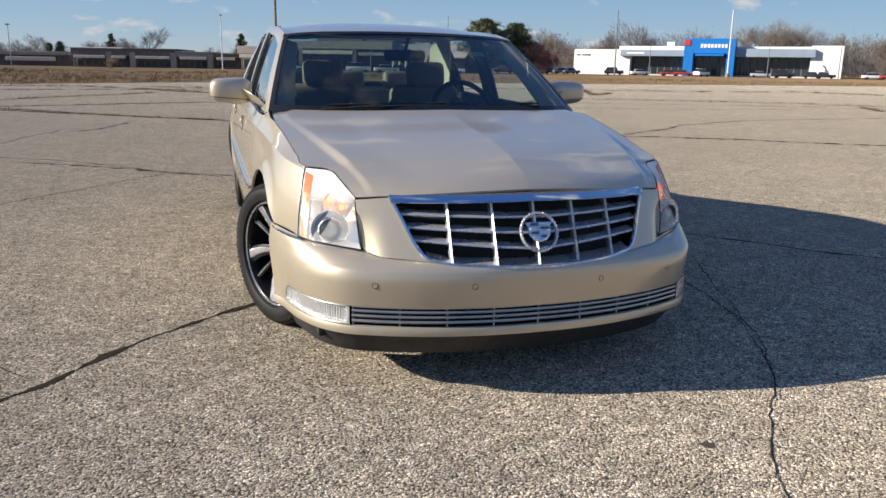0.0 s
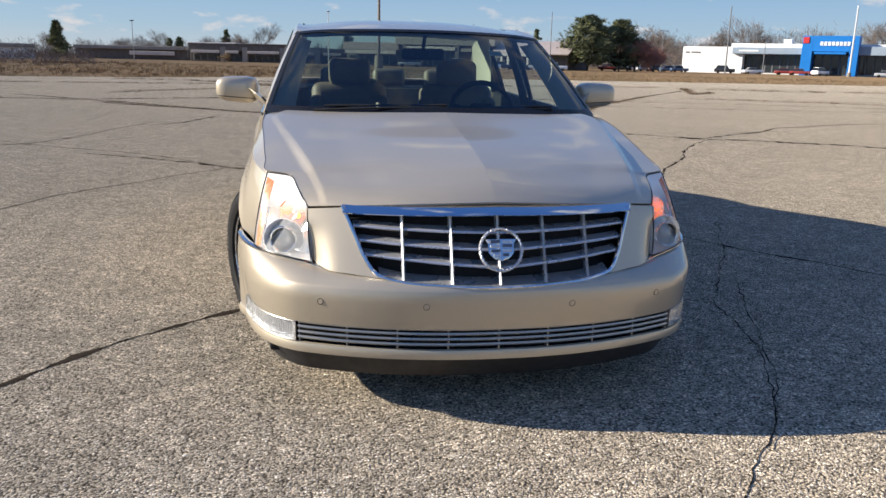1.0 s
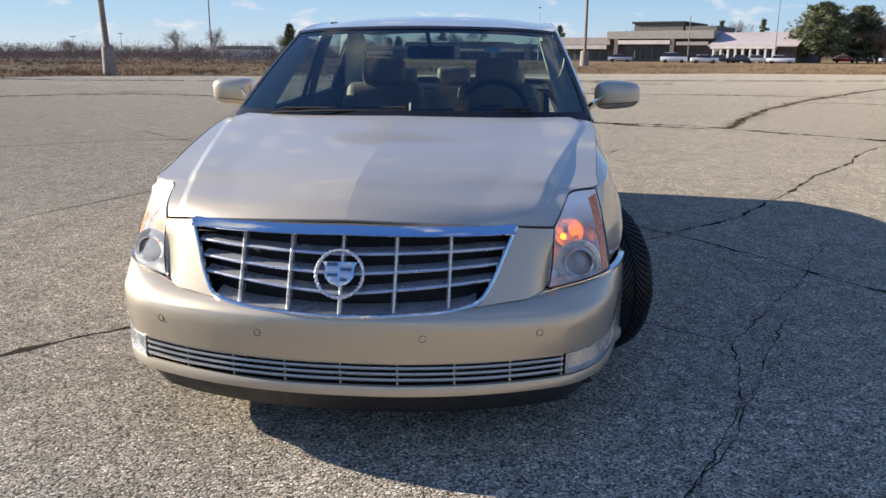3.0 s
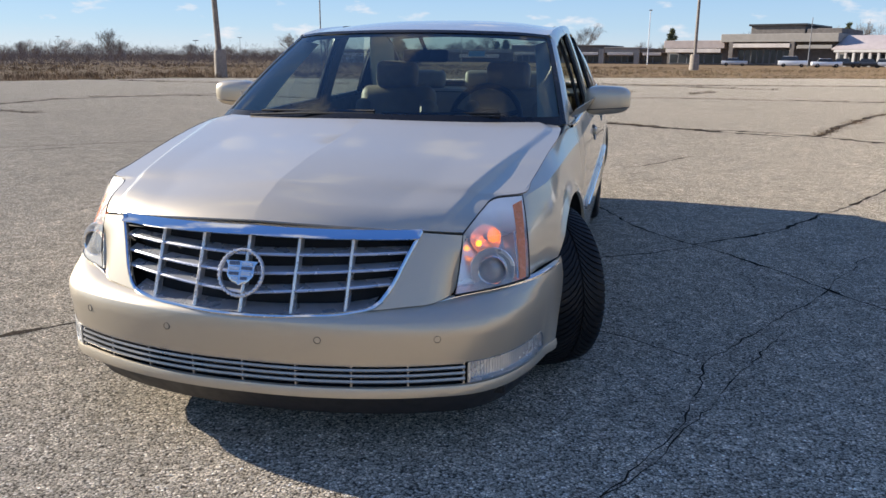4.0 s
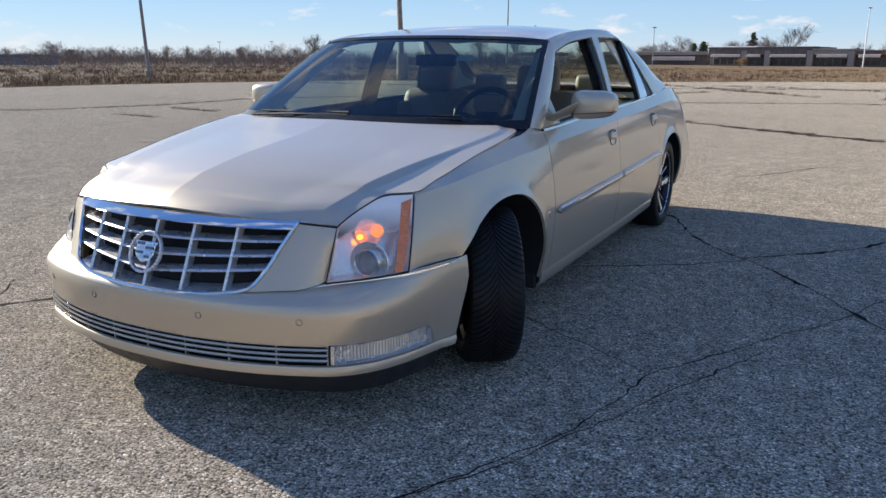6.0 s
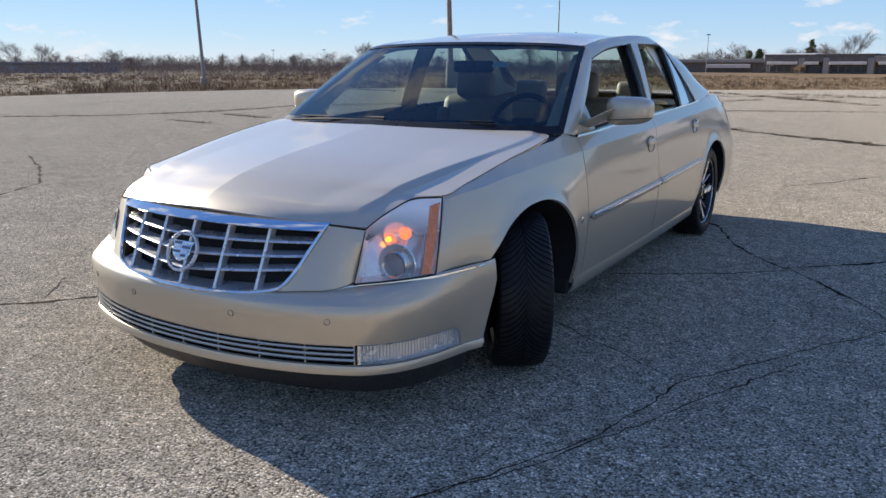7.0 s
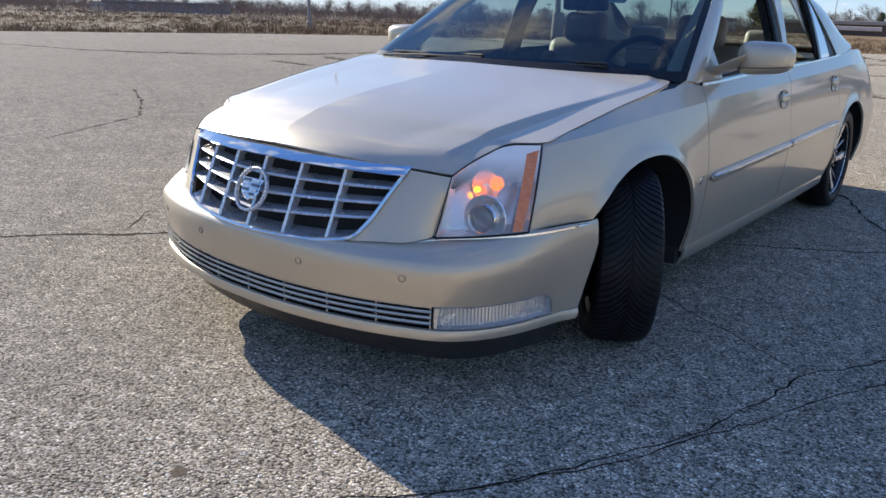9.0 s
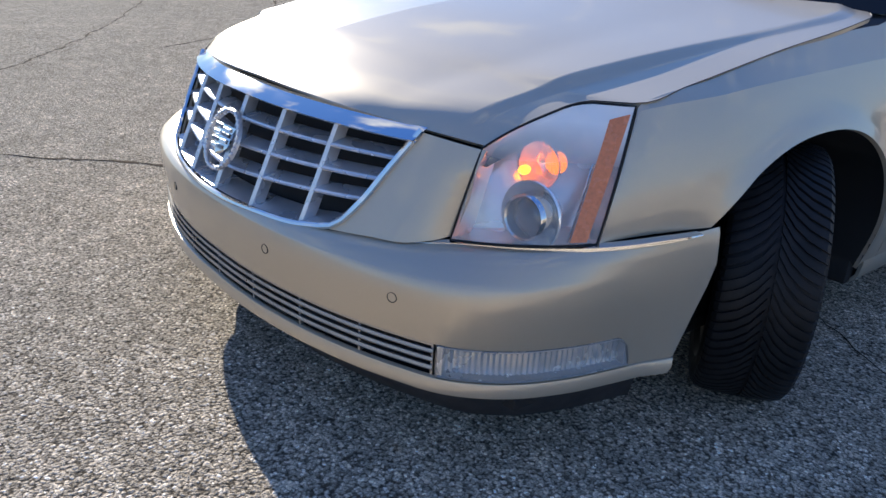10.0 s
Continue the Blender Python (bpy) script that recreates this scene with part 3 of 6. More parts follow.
# parking sensors
for sx in (1, -1):
    for s, z in ((end_s(0.257), 0.446), (end_s(0.613), 0.447)):
        p, nrm = plan_at(sx * s)
        c = bumper_pt(sx * s, z, 0.0)
        m = Matrix.Translation(c) @ Vector((nrm[0], nrm[1], 0.02)).to_track_quat("X", "Z").to_matrix().to_4x4()
        ring = part("sensor_ring", turned(spin([(-0.004, 0.0116), (0.0012, 0.0114), (0.0014, 0.0102), (-0.002, 0.0098)], 24), m), BLACK, car, "dark ring round a parking sensor")
        part("parking_sensor", turned(spin([(-0.002, 0.0099), (0.0005, 0.0095), (0.001, 0.0)], 20), m), PAINT, ring)


# ---- nose, grille and hood ----
def nose_y(x, z):
    return -1.192 + 0.44 * (z - 0.512) + 0.42 * x * x


G_SIDE = spl((0.0, 0.512), (0.20, 0.516), (0.36, 0.527), (0.425, 0.545), (0.455, 0.585), (0.495, 0.675), (0.532, 0.757))
for sx in (1, -1):
    outer = spl((0.30, 0.523), (0.50, 0.537), (0.60, 0.546), (0.632, 0.558), (0.643, 0.60), (0.655, 0.68), (0.662, 0.738))
    inner = spl((0.30, 0.525), (0.36, 0.5285), (0.425, 0.546), (0.455, 0.586), (0.495, 0.676), (0.533, 0.752))

    def f(t, v):
        a, b = inner(t), outer(t)
        x, z = a[0] + (b[0] - a[0]) * v, a[1] + (b[1] - a[1]) * v
        y = nose_y(x, z)
        if x > 0.56:
            y += 0.055 * ((x - 0.56) / 0.08) ** 2 * max(0, (0.70 - z)) / 0.16
        return (sx * x, y, z)

    part("nose_panel", sheet(f, lin(0, 1, 26), lin(0, 1, 8), flip=sx > 0), PAINT, car, thick=0.01)

grille = part("grille", tube([(x, nose_y(x, z) - 0.004, z) for x, z in [(sx * G_SIDE(t)[0], G_SIDE(t)[1]) for sx, ts in ((-1, lin(1, 0, 24)), (1, lin(0, 1, 24)[1:])) for t in ts]], 0.0075, 8), CHROME, car, "chrome egg-crate grille")


def bar_top(x, k):
    e = 0.010 * abs(x) / 0.53
    return (x, nose_y(x, 0.755) + (0.0, -0.022, -0.026, 0.012, 0.022, 0.03)[k], (0.741, 0.744, 0.748, 0.771, 0.774, 0.765)[k] - e)


part("top_bar", sheet(bar_top, lin(-0.532, 0.532, 40), range(6), flip=True), CHROME, grille, "polished chrome bar above the grille", sharp=25)
part("grille_backing", sheet(lambda x, z: (x, nose_y(x, z) + 0.085, z), lin(-0.53, 0.53, 12), (0.5, 0.6, 0.77)), DARK, car)


def g_half(z):
    """Half width of the grille opening at a height."""
    t = next((t for t in lin(0, 1, 200) if G_SIDE(t)[1] >= z), 1.0)
    return G_SIDE(t)[0]


for z, rise in ((0.685, 0.018), (0.628, 0.042), (0.572, 0.067)):
    # blades: lifted towards the sides, thin in front, running back and up into the dark
    w = g_half(z + 0.5 * rise) - 0.004
    prof = ((0.046, 0.013), (0.026, 0.009), (0.004, 0.004), (0.0, 0.0), (0.003, -0.005), (0.046, 0.002))

    def f(x, j):
        zz = z + rise * abs(x)
        return (x, nose_y(x, zz) + prof[j][0] + 0.002, zz + prof[j][1])

    part("blade", sheet(f, lin(-w, w, 40), range(6), flip=True), SATIN, grille, "satin silver grille blade")
part("lower_ledge", sheet(lambda u, k: (math.copysign(G_SIDE(abs(u) * 0.62)[0], u), nose_y(G_SIDE(abs(u) * 0.62)[0], 0.53) + (0.0, 0.065)[k], G_SIDE(abs(u) * 0.62)[1] + (0.004, 0.018)[k]), lin(-1, 1, 30), range(2)), SATIN, grille)
for i in range(5):
    x = (-2 + i) * 0.165
    zb = next(G_SIDE(t)[1] for t in lin(0, 1, 300) if G_SIDE(t)[0] >= abs(x))
    part("upright", sheet(lambda k, z: (x + (-0.0055, -0.0055, 0.0, 0.0055, 0.0055)[k], nose_y(x, z) + (0.036, 0.006, -0.002, 0.006, 0.036)[k], z), range(5), lin(zb + 0.004, 0.748, 6)), SATIN, grille, "satin silver upright")

# round badge: a ring and a plain shield
bm_m = Matrix.Translation((0, nose_y(0, 0.632) - 0.012, 0.632)) @ pose(0, 0, 0, -23.7, 0, 0)
badge = part("badge_ring", turned(spin([(-0.004, 0.078), (-0.010, 0.077), (-0.013, 0.073), (-0.010, 0.069), (-0.002, 0.068)], 48, "y"), bm_m), SATIN, car, "silver wreath badge on the grille")
for i in range(30):
    a = math.radians(112 + i * 316 / 29)
    part("wreath_leaf", turned(box(-0.0075, 0.0075, -0.0035, 0.0035, -0.004, 0.004, 0.002, 1), bm_m @ Matrix.Translation((0.073 * math.cos(a), -0.0125, 0.073 * math.sin(a))) @ pose(0, 0, 0, 0, -math.degrees(a) - 65, 0)), SATIN, badge)


def shield(x, v, y):
    w = 0.045 + 0.010 * max(0, v - 0.8) / 0.2 if v > 0.4 else 0.045 * (0.04 + 0.96 * math.sqrt(max(0, v / 0.4)))
    return (x * w, y - 0.004 * (1 - x * x), -0.040 + 0.076 * v)


part("shield", turned(sheet(lambda x, v: shield(x, v, -0.013), lin(-1, 1, 12), lin(0, 1, 12)), bm_m), CHROME, badge, "chrome shield", thick=0.004)
# plain dark and bright blocks stand for the crest
for x0, x1, z0, z1, mat in ((-0.039, -0.004, 0.022, 0.034, GREYMETAL), (0.004, 0.039, 0.022, 0.030, SATIN), (-0.039, -0.004, 0.006, 0.016, SATIN), (0.004, 0.039, 0.008, 0.018, GREYMETAL), (-0.037, -0.004, -0.010, 0.000, GREYMETAL), (0.004, 0.037, -0.008, 0.002, SATIN), (-0.028, -0.004, -0.026, -0.016, SATIN), (0.004, 0.026, -0.024, -0.014, GREYMETAL)):
    part("crest_block", turned(box(x0, x1, -0.0195, -0.0155, z0, z1, 0.001, 1), bm_m), mat, badge)

HOOD_EDGE = spl((0.653, -0.903, 0.746), (0.672, -0.856, 0.777), (0.692, -0.776, 0.807), (0.709, -0.707, 0.826), (0.722, -0.688, 0.830), (0.760, -0.665, 0.833), (0.802, -0.634, 0.836), (0.816, -0.50, 0.862), (0.838, -0.2, 0.922), (0.854, 0.14, 0.978), (0.848, 0.215, 0.990), (0.815, 0.262, 0.997))
HOOD_MID = spl((0, -1.066, 0.779), (0, -1.02, 0.804), (0, -0.90, 0.835), (0, -0.62, 0.898), (0, -0.2, 0.968), (0, 0.025, 1.014))


def hood(u, v):
    e, c = HOOD_EDGE(v), HOOD_MID(v ** 0.93)
    a = abs(u)
    # the crease runs straight back from beside the lamp to the hood's rear corner
    cr, wc = min(0.925, (0.580 + 0.200 * (e[1] + 0.92)) / e[0]), 0.036
    if a < 0.862:
        a = a * cr / 0.862
    elif a < 0.898:
        a = cr + a - 0.862
    else:
        a = cr + wc + (a - 0.898) * (1 - cr - wc) / 0.102
    sh = 0.16 * (a / cr) ** 2.4 if a < cr else 0.16 + 0.60 * (a - cr) / wc if a < cr + wc else 0.76 + 0.24 * (a - cr - wc) / (1 - cr - wc)
    spine = 0.042 * max(0, 1 - a / 0.62) * min(1, 0.15 + v * 5) * (1 - 0.8 * v)
    drop = c[2] - e[2]
    front = (1 - v) ** 10
    y = c[1] + (e[1] - c[1]) * (a ** 2)
    return (math.copysign(a, u) * e[0], y, c[2] - drop * (sh * (1 - front) + front * a * a) + spine)


us = sorted(set([round(q, 4) for q in lin(-1, 1, 50)] + [k * q for k in (-1, 1) for q in (0.835, 0.85, 0.858, 0.866, 0.88, 0.894, 0.902, 0.91, 0.93, 0.006)]))
part("hood", sheet(hood, us, [0.0, 0.008, 0.02, 0.04] + lin(0.07, 1, 44)), PAINT, car, "champagne painted hood with a centre crease", thick=0.012, sharp=28)
# thin black tube stands in for the shade in the hood's gap
for sx in (1, -1):
    part("hood_gap", tube([(sx * (HOOD_EDGE(v)[0] + 0.001), HOOD_EDGE(v)[1], HOOD_EDGE(v)[2] + 0.0003) for v in lin(0.02, 0.985, 44)], 0.0011, 6), BLACK, car, "black line standing in for the shaded gap along the hood's edge")
part("engine_bay", sheet(lambda u, v: Vector(hood(u, v)) * 1 + Vector((0, 0.02, -0.05)), lin(-0.98, 0.98, 10), lin(0, 1, 10)), DARK, car)

# ---- greenhouse ----
WS_LOW = spl((0, 0.045, 1.005), (0.3, 0.075, 1.004), (0.55, 0.15, 1.0), (0.74, 0.225, 0.995), (0.862, 0.355, 0.995))
WS_TOP = spl((0, 0.80, 1.424), (0.35, 0.845, 1.420), (0.58, 0.92, 1.412), (0.705, 1.0, 1.400))


def screen(u, v, shrink=0.0):
    a, b = WS_LOW(abs(u)), WS_TOP(abs(u))
    p = a.lerp(b, v)
    n = Vector((0.25 * abs(u), -0.5, 0.8))
    p += n * 0.05 * v * (1 - v)
    return Vector((math.copysign(p[0], u), p[1], p[2]))


part("windscreen", sheet(lambda u, v: screen(u, v), lin(-1, 1, 40), lin(0, 1, 14)), GLASS, car, "windscreen reflecting sky and cloud", thick=0.0)
part("screen_sticker", sheet(lambda u, v: screen(0.43 + 0.10 * u, 0.70 + 0.065 * v) + Vector((0, 0.006, -0.008)), lin(0, 1, 3), lin(0, 1, 3)), plain("pale_green_sticker", (0.45, 0.58, 0.55), 0.6), car, "small pale sticker inside the windscreen")
# black border of the screen
for name, us, vs in (("screen_border_side", lin(0.962, 1.006, 5), lin(0, 1, 20)), ("screen_border_side", lin(-1.006, -0.962, 5), lin(0, 1, 20)), ("screen_border_top", lin(-0.97, 0.97, 40), (0.965, 0.985, 1.004)), ("screen_border_low", lin(-0.97, 0.97, 40), (-0.01, 0.03, 0.07))):
    part(name, sheet(lambda u, v: screen(u, v) + Vector((0, -0.5, 0.8)) * 0.004, us, vs), TRIMBLACK, car, "black ceramic border of the windscreen")
part("cowl", sheet(lambda u, k: (WS_LOW(abs(u))[0] * (1 if u > 0 else -1), WS_LOW(abs(u))[1] + (-0.07, -0.03, 0.02)[k], WS_LOW(abs(u))[2] + (-0.05, -0.018, -0.006)[k]), lin(-1, 1, 30), range(3)), BLACK, car, "black plastic cowl under the windscreen")


def roof(u, v):
    a = abs(u)
    f, r = WS_TOP(a), Vector((0.64 * a, 2.54 - 0.08 * a * a, 1.465 - 0.03 * a**3))
    mid = f.lerp(r, v)
    y = mid[1]
    x = u * (0.703 if v < 0.7 else 0.703 - 0.063 * (v - 0.7) / 0.3)
    zc = mid[2] + 0.27 * v * (1 - v) * (1 - 0.45 * a**3.0)
    edge = TOPZ(min(2.5, y)) + 0.004
    k = a ** 9
    return (x, y, zc * (1 - k) + edge * k)


part("roof", sheet(roof, lin(-1, 1, 40), lin(0, 1, 36)), PAINT, car, "champagne painted roof", thick=0.02)
REAR_W = lambda u, v: (u * (0.64 + 0.12 * v), 2.54 + 0.80 * v - 0.08 * u * u * (1 - v), 1.465 - 0.03 * abs(u)**3 * (1 - v) - 0.36 * v + 0.05 * v * (1 - v))
for sx in (1, -1):
    def flipx(f):
        return lambda u, v: Vector((sx * f(u, v)[0], f(u, v)[1], f(u, v)[2]))

    # edge of the side windows, from the mirror over the top to the rear deck
    line_f = lambda t: upper(0.478 + 0.522 * t, 0.85 * t)
    line_r = lambda t: (lambda b, h: Vector((b.x, 2.45 + 0.43 * t, b.z)))(upper(2.45, 0.93 * (1 - t)), 0)
    ws = lambda t: Vector((screen(1.0, t)[0], screen(1.0, t)[1], screen(1.0, t)[2]))

    def pillar(t, v):
        p, q = ws(t), (line_f(t) if t > 0 else line_f(0))
        m = p.lerp(q, v)
        return m + Vector((0.8, -0.1, 0.5)) * 0.035 * v * (1 - v)

    part("front_pillar", sheet(flipx(pillar), lin(0, 1, 24), lin(0, 1, 6), flip=sx < 0), PAINT, car, thick=0.01)
    # sail under the pillar joining fender and screen
    f = lambda t, v: Vector(RAIL_PT(0.235 + 0.235 * t)).lerp(screen(1.0, 0.0).lerp(line_f(0.0), t), v)
    RAIL_PT = lambda y: (RAIL(y)[0], y, RAIL(y)[1])
    part("pillar_foot", sheet(flipx(f), lin(0, 1, 8), lin(0, 1, 4), flip=sx > 0), PAINT, car, thick=0.008)

    def rail_strip(t, v):
        y = 0.99 + 1.48 * t
        b = upper(max(y, 1.0), GLASS_H(max(y, 1.0)))
        top = upper(y, 1.0)
        top.x, top.z = 0.703 - max(0, y - 2.06) * 0.12, TOPZ(y) + 0.004
        m = top.lerp(b, v)
        return m + Vector((0.6, 0, 0.6)) * 0.02 * v * (1 - v)

    part("roof_rail", sheet(flipx(rail_strip), lin(0, 1, 30), lin(0, 1, 6), flip=sx > 0), PAINT, car, thick=0.01)

    # the pillar sweeps down from the roof into the deck; its crest lies between window edge and rear glass
    crest = spl((0.688, 2.455, 1.444), (0.724, 2.63, 1.385), (0.772, 2.88, 1.290), (0.815, 3.14, 1.168), (0.838, 3.40, 1.100))

    def rear_pillar(t, v):
        p, c, q = line_r(t), crest(t), Vector(REAR_W(1, t))
        if v < 0.6:
            k = v / 0.6
            return p.lerp(c, k) + Vector((0.8, 0.1, 0.3)) * 0.035 * k * (1 - k) * min(1, 3 * t)
        return c.lerp(q, (v - 0.6) / 0.4) + Vector((0.2, 0.5, 0.8)) * 0.03 * (v - 0.6) * (1 - v) / 0.04 * min(1, 3 * t)

    part("rear_pillar", sheet(flipx(rear_pillar), lin(0, 1, 24), lin(0, 1, 10), flip=sx > 0), PAINT, car, thick=0.01)

    def front_glass(u, v):
        yl = 0.478 + 0.522 * v
        y = yl + (1.60 - yl) * u
        p = upper(y, (GLASS_H(y) if y > 1.0 else 0.85) * v)
        return Vector((p[0] - 0.014, p[1], p[2]))

    def rear_glass(u, v):
        y = (1.725 + 0.075 * v) * (1 - u) + (2.385 - 0.01 * v) * u
        p = upper(y, GLASS_H(y) * v)
        return Vector((p[0] - 0.014, p[1], p[2]))

    for name, g in (("front_side_window", front_glass), ("rear_side_window", rear_glass)):
        if sx < 0:
            part(name, sheet(flipx(g), lin(0, 1, 12), lin(0, 1, 10)), TINT, car, "tinted side window")
        loop = [g(u, 0) for u in lin(0, 1, 14)] + [g(1, v) for v in lin(0, 1, 10)[1:]] + [g(u, 1) for u in lin(1, 0, 8)[1:]] + [g(0, v) for v in lin(1, 0, 10)[1:-1]]
        part(name + "_seal", tube([(sx * p[0], p[1], p[2]) for p in loop], 0.014, 6, closed=True), TRIMBLACK, car, "black rubber window seal")
    # posts between the panes
    f = lambda u, v: upper(1.595 + 0.055 * u + 0.03 * v, GLASS_H(1.63) * v) + Vector((-0.010, 0, 0))
    part("centre_post", sheet(flipx(f), lin(0, 1, 3), lin(0, 1, 8), flip=sx > 0), TRIMBLACK, car, "black post between the doors", thick=0.01)
    f = lambda u, v: upper(1.652 + 0.055 * u + (0.005 + 0.075 * u) * v, GLASS_H(1.75) * v) + Vector((-0.003, 0, 0))
    part("rear_door_frame", sheet(flipx(f), lin(0, 1, 3), lin(0, 1, 8), flip=sx > 0), PAINT, car, thick=0.012)
    f = lambda u, v: upper(2.375 + 0.05 * u, 0.90 * v) + Vector((-0.006, 0, 0))
    part("rear_post", sheet(flipx(f), lin(0, 1, 4), lin(0, 1, 8), flip=sx > 0), TRIMBLACK, car, "black post beside the quarter window", thick=0.01)
    f = lambda u, v: upper(2.425, 0.93 * v).lerp(line_r(1 - v), u) + Vector((-0.010, 0, 0))
    part("quarter_seal", sheet(flipx(f), lin(0, 1, 4), lin(0, 1, 8), flip=sx > 0), TRIMBLACK, car, "black seal round the quarter window")
    f = lambda u, v: upper(2.428, 0.91 * v + 0.01).lerp(line_r(1 - v), u * (0.56 + 0.24 * v)) + Vector((-0.005, 0, 0))
    part("quarter_window", sheet(flipx(f), lin(0, 1, 4), lin(0, 1, 8), flip=sx > 0), QUARTER, car, "fixed quarter window reflecting the sky")
    # bright belt line
    f = lambda y, k: (sx * (RAIL(y)[0] + (-0.014, 0.001, 0.003, -0.002)[k]), y, RAIL(y)[1] + (0.012, 0.010, 0.001, -0.004)[k])
    part("belt_strip", sheet(f, lin(0.48, 2.90, 40), range(4), flip=sx > 0), CHROME, car, "bright chrome belt strip")

part("rear_window", sheet(REAR_W, lin(-1, 1, 16), lin(0, 1, 10), flip=True), GLASS, car, "rear window")
part("trunk_lid", sheet(lambda u, v: (u * (0.85 - 0.15 * v**2), 3.30 + 0.97 * v - 0.02 * u * u, 1.100 - 0.10 * v * v - 0.015 * u * u), lin(-1, 1, 20), lin(0, 1, 14), flip=True), PAINT, car, thick=0.012)
part("tail_panel", sheet(lambda u, v: (u * (0.78 + 0.06 * v), 4.27 + 0.06 * math.sin(v * 3.0) - 0.16 * u * u * abs(u) * v * (1 - v) * 4 * 0.3, 0.99 - 0.71 * v), lin(-1, 1, 20), lin(0, 1, 12)), PAINT, car, thick=0.012)
for sx in (1, -1):
    part("rocker_core", box(min(sx * 0.5, sx * 0.90), max(sx * 0.5, sx * 0.90), 0.375, 2.78, 0.215, 0.31, 0.01), DARK, car)
part("underbody", box(-0.80, 0.80, -0.90, 4.12, 0.20, 0.24, 0.01), DARK, car)


# roof antenna
part("roof_antenna", tube([(0.10, 2.36, 1.480), (0.10, 2.375, 1.505), (0.10, 2.395, 1.535)], 0.012, 8, taper=lambda t: 1 - 0.5 * t), TRIMBLACK, car, "short black roof antenna")


# ---- headlamps ----
FOGBACK = plain("fog_lamp_silver", (0.72, 0.73, 0.75), 0.25, 0.6, grain=0.06, size=50)

for sx in (1, -1):
    side = Matrix.Diagonal((sx, 1, 1, 1))

    def m_part(name, bm, mat, parent, label="", thick=0.0, sharp=32):
        bm = turned(bm, side)
        if sx < 0:
            bmesh.ops.reverse_faces(bm, faces=bm.faces)
        return part(name, bm, mat, parent, label, thick, sharp)

    def bucket(a, b):
        edge = min(a, 1 - a, b, 1 - b)
        return lamp(a, b, 0.004 + 0.085 * min(1, edge / 0.10))

    head = m_part("headlamp", sheet(bucket, [0, 0.03, 0.06, 0.1] + lin(0.2, 0.8, 10) + [0.9, 0.94, 0.97, 1], [0, 0.03, 0.06, 0.1] + lin(0.2, 0.8, 10) + [0.9, 0.94, 0.97, 1]), REFLECT, car, "tall headlamp with a projector and a lit amber signal")
    m_part("lens", sheet(lambda a, b: lamp(a, b), lin(0, 1, 20), lin(0, 1, 16)), LENS_AGED, head, "clear plastic lens gone hazy").visible_shadow = False
    loop = [lamp(a, 0) for a in lin(0, 1, 16)] + [lamp(1, b) for b in lin(0, 1, 12)[1:]] + [lamp(a, 1) for a in lin(1, 0, 16)[1:]] + [lamp(0, b) for b in lin(1, 0, 12)[1:-1]]
    m_part("gasket", tube(loop, 0.0026, 6, closed=True), TRIMBLACK, head, "black rubber gasket")
    aim = Vector((0.12, -1, 0.05)).to_track_quat("X", "Z").to_matrix().to_4x4()
    c = Matrix.Translation(lamp(0.52, 0.21, 0.036)) @ aim
    bowl = m_part("projector", turned(spin([(-0.045, 0.032), (-0.02, 0.060), (0.004, 0.074), (0.008, 0.072), (-0.012, 0.056), (-0.018, 0.050)], 40), c), REFLECT, head, "chrome projector bowl")
    m_part("projector_tube", turned(spin([(-0.03, 0.052), (0.026, 0.049), (0.031, 0.046), (0.028, 0.042), (-0.01, 0.040)], 40), c), CHROME, bowl)
    m_part("projector_lens", turned(spin([(0.004, 0.0405), (0.014, 0.034), (0.021, 0.020), (0.024, 0.0)], 32), c), plain("projector_glass", (0.16, 0.18, 0.21), 0.05, 0.3, Specular_IOR_Level=1.0, Coat_Weight=1.0), bowl, "dark glass projector lens")
    c = Matrix.Translation(lamp(0.51, 0.59, 0.046)) @ aim
    sig = m_part("signal_reflector", turned(spin([(-0.04, 0.012), (-0.028, 0.034), (0.0, 0.046), (0.012, 0.050)], 36), c), REFLECT, head, "signal reflector lit amber")
    c = Matrix.Translation(lamp(0.36, 0.59, 0.042)) @ aim
    m_part("signal_bulb", turned(spin([(-0.024, 0.006), (-0.016, 0.010), (-0.004, 0.010), (0.004, 0.006), (0.007, 0.0)], 16), c), BULB, sig, "lit amber bulb")
    c = Matrix.Translation(lamp(0.62, 0.585, 0.032)) @ aim
    m_part("signal_lens", turned(spin([(0.0, 0.023), (0.006, 0.018), (0.010, 0.009), (0.011, 0.0)], 24), c), AMBER_LIT, sig, "lit amber lens")
    for k in range(6):
        x = -0.0175 + k * 0.0070
        m_part("rib", turned(sheet(lambda i, v: (0.010 + 0.006 * (1 - v * v), x + (-0.0022, 0.0, 0.0022)[i], v * math.sqrt(0.024**2 - x ** 2)), range(3), lin(-1, 1, 8)), c), AMBER_LIT, sig, "lit amber rib", thick=0.002)
    m_part("side_reflector", sheet(lambda a, b: lamp(0.805 + 0.115 * a + 0.06 * b, 0.02 + 0.92 * b - 0.05 * (1 - a) * b * b, -0.0008), lin(0, 1, 4), lin(0, 1, 16)), AMBER, head, "amber side reflector strip", thick=0.002)
    m_part("trim_edge", tube([lamp(0.795 + 0.055 * b, 0.02 + 0.85 * b, 0.006) for b in lin(0, 1, 12)], 0.003, 6), CHROME, head)
    # bright moulding on the bumper below the lamp
    ss = [a for a in lin(0, 1, 200) if UPPER_LINE(a)[0] > 0.575 and UPPER_LINE(a)[1] < -0.51]
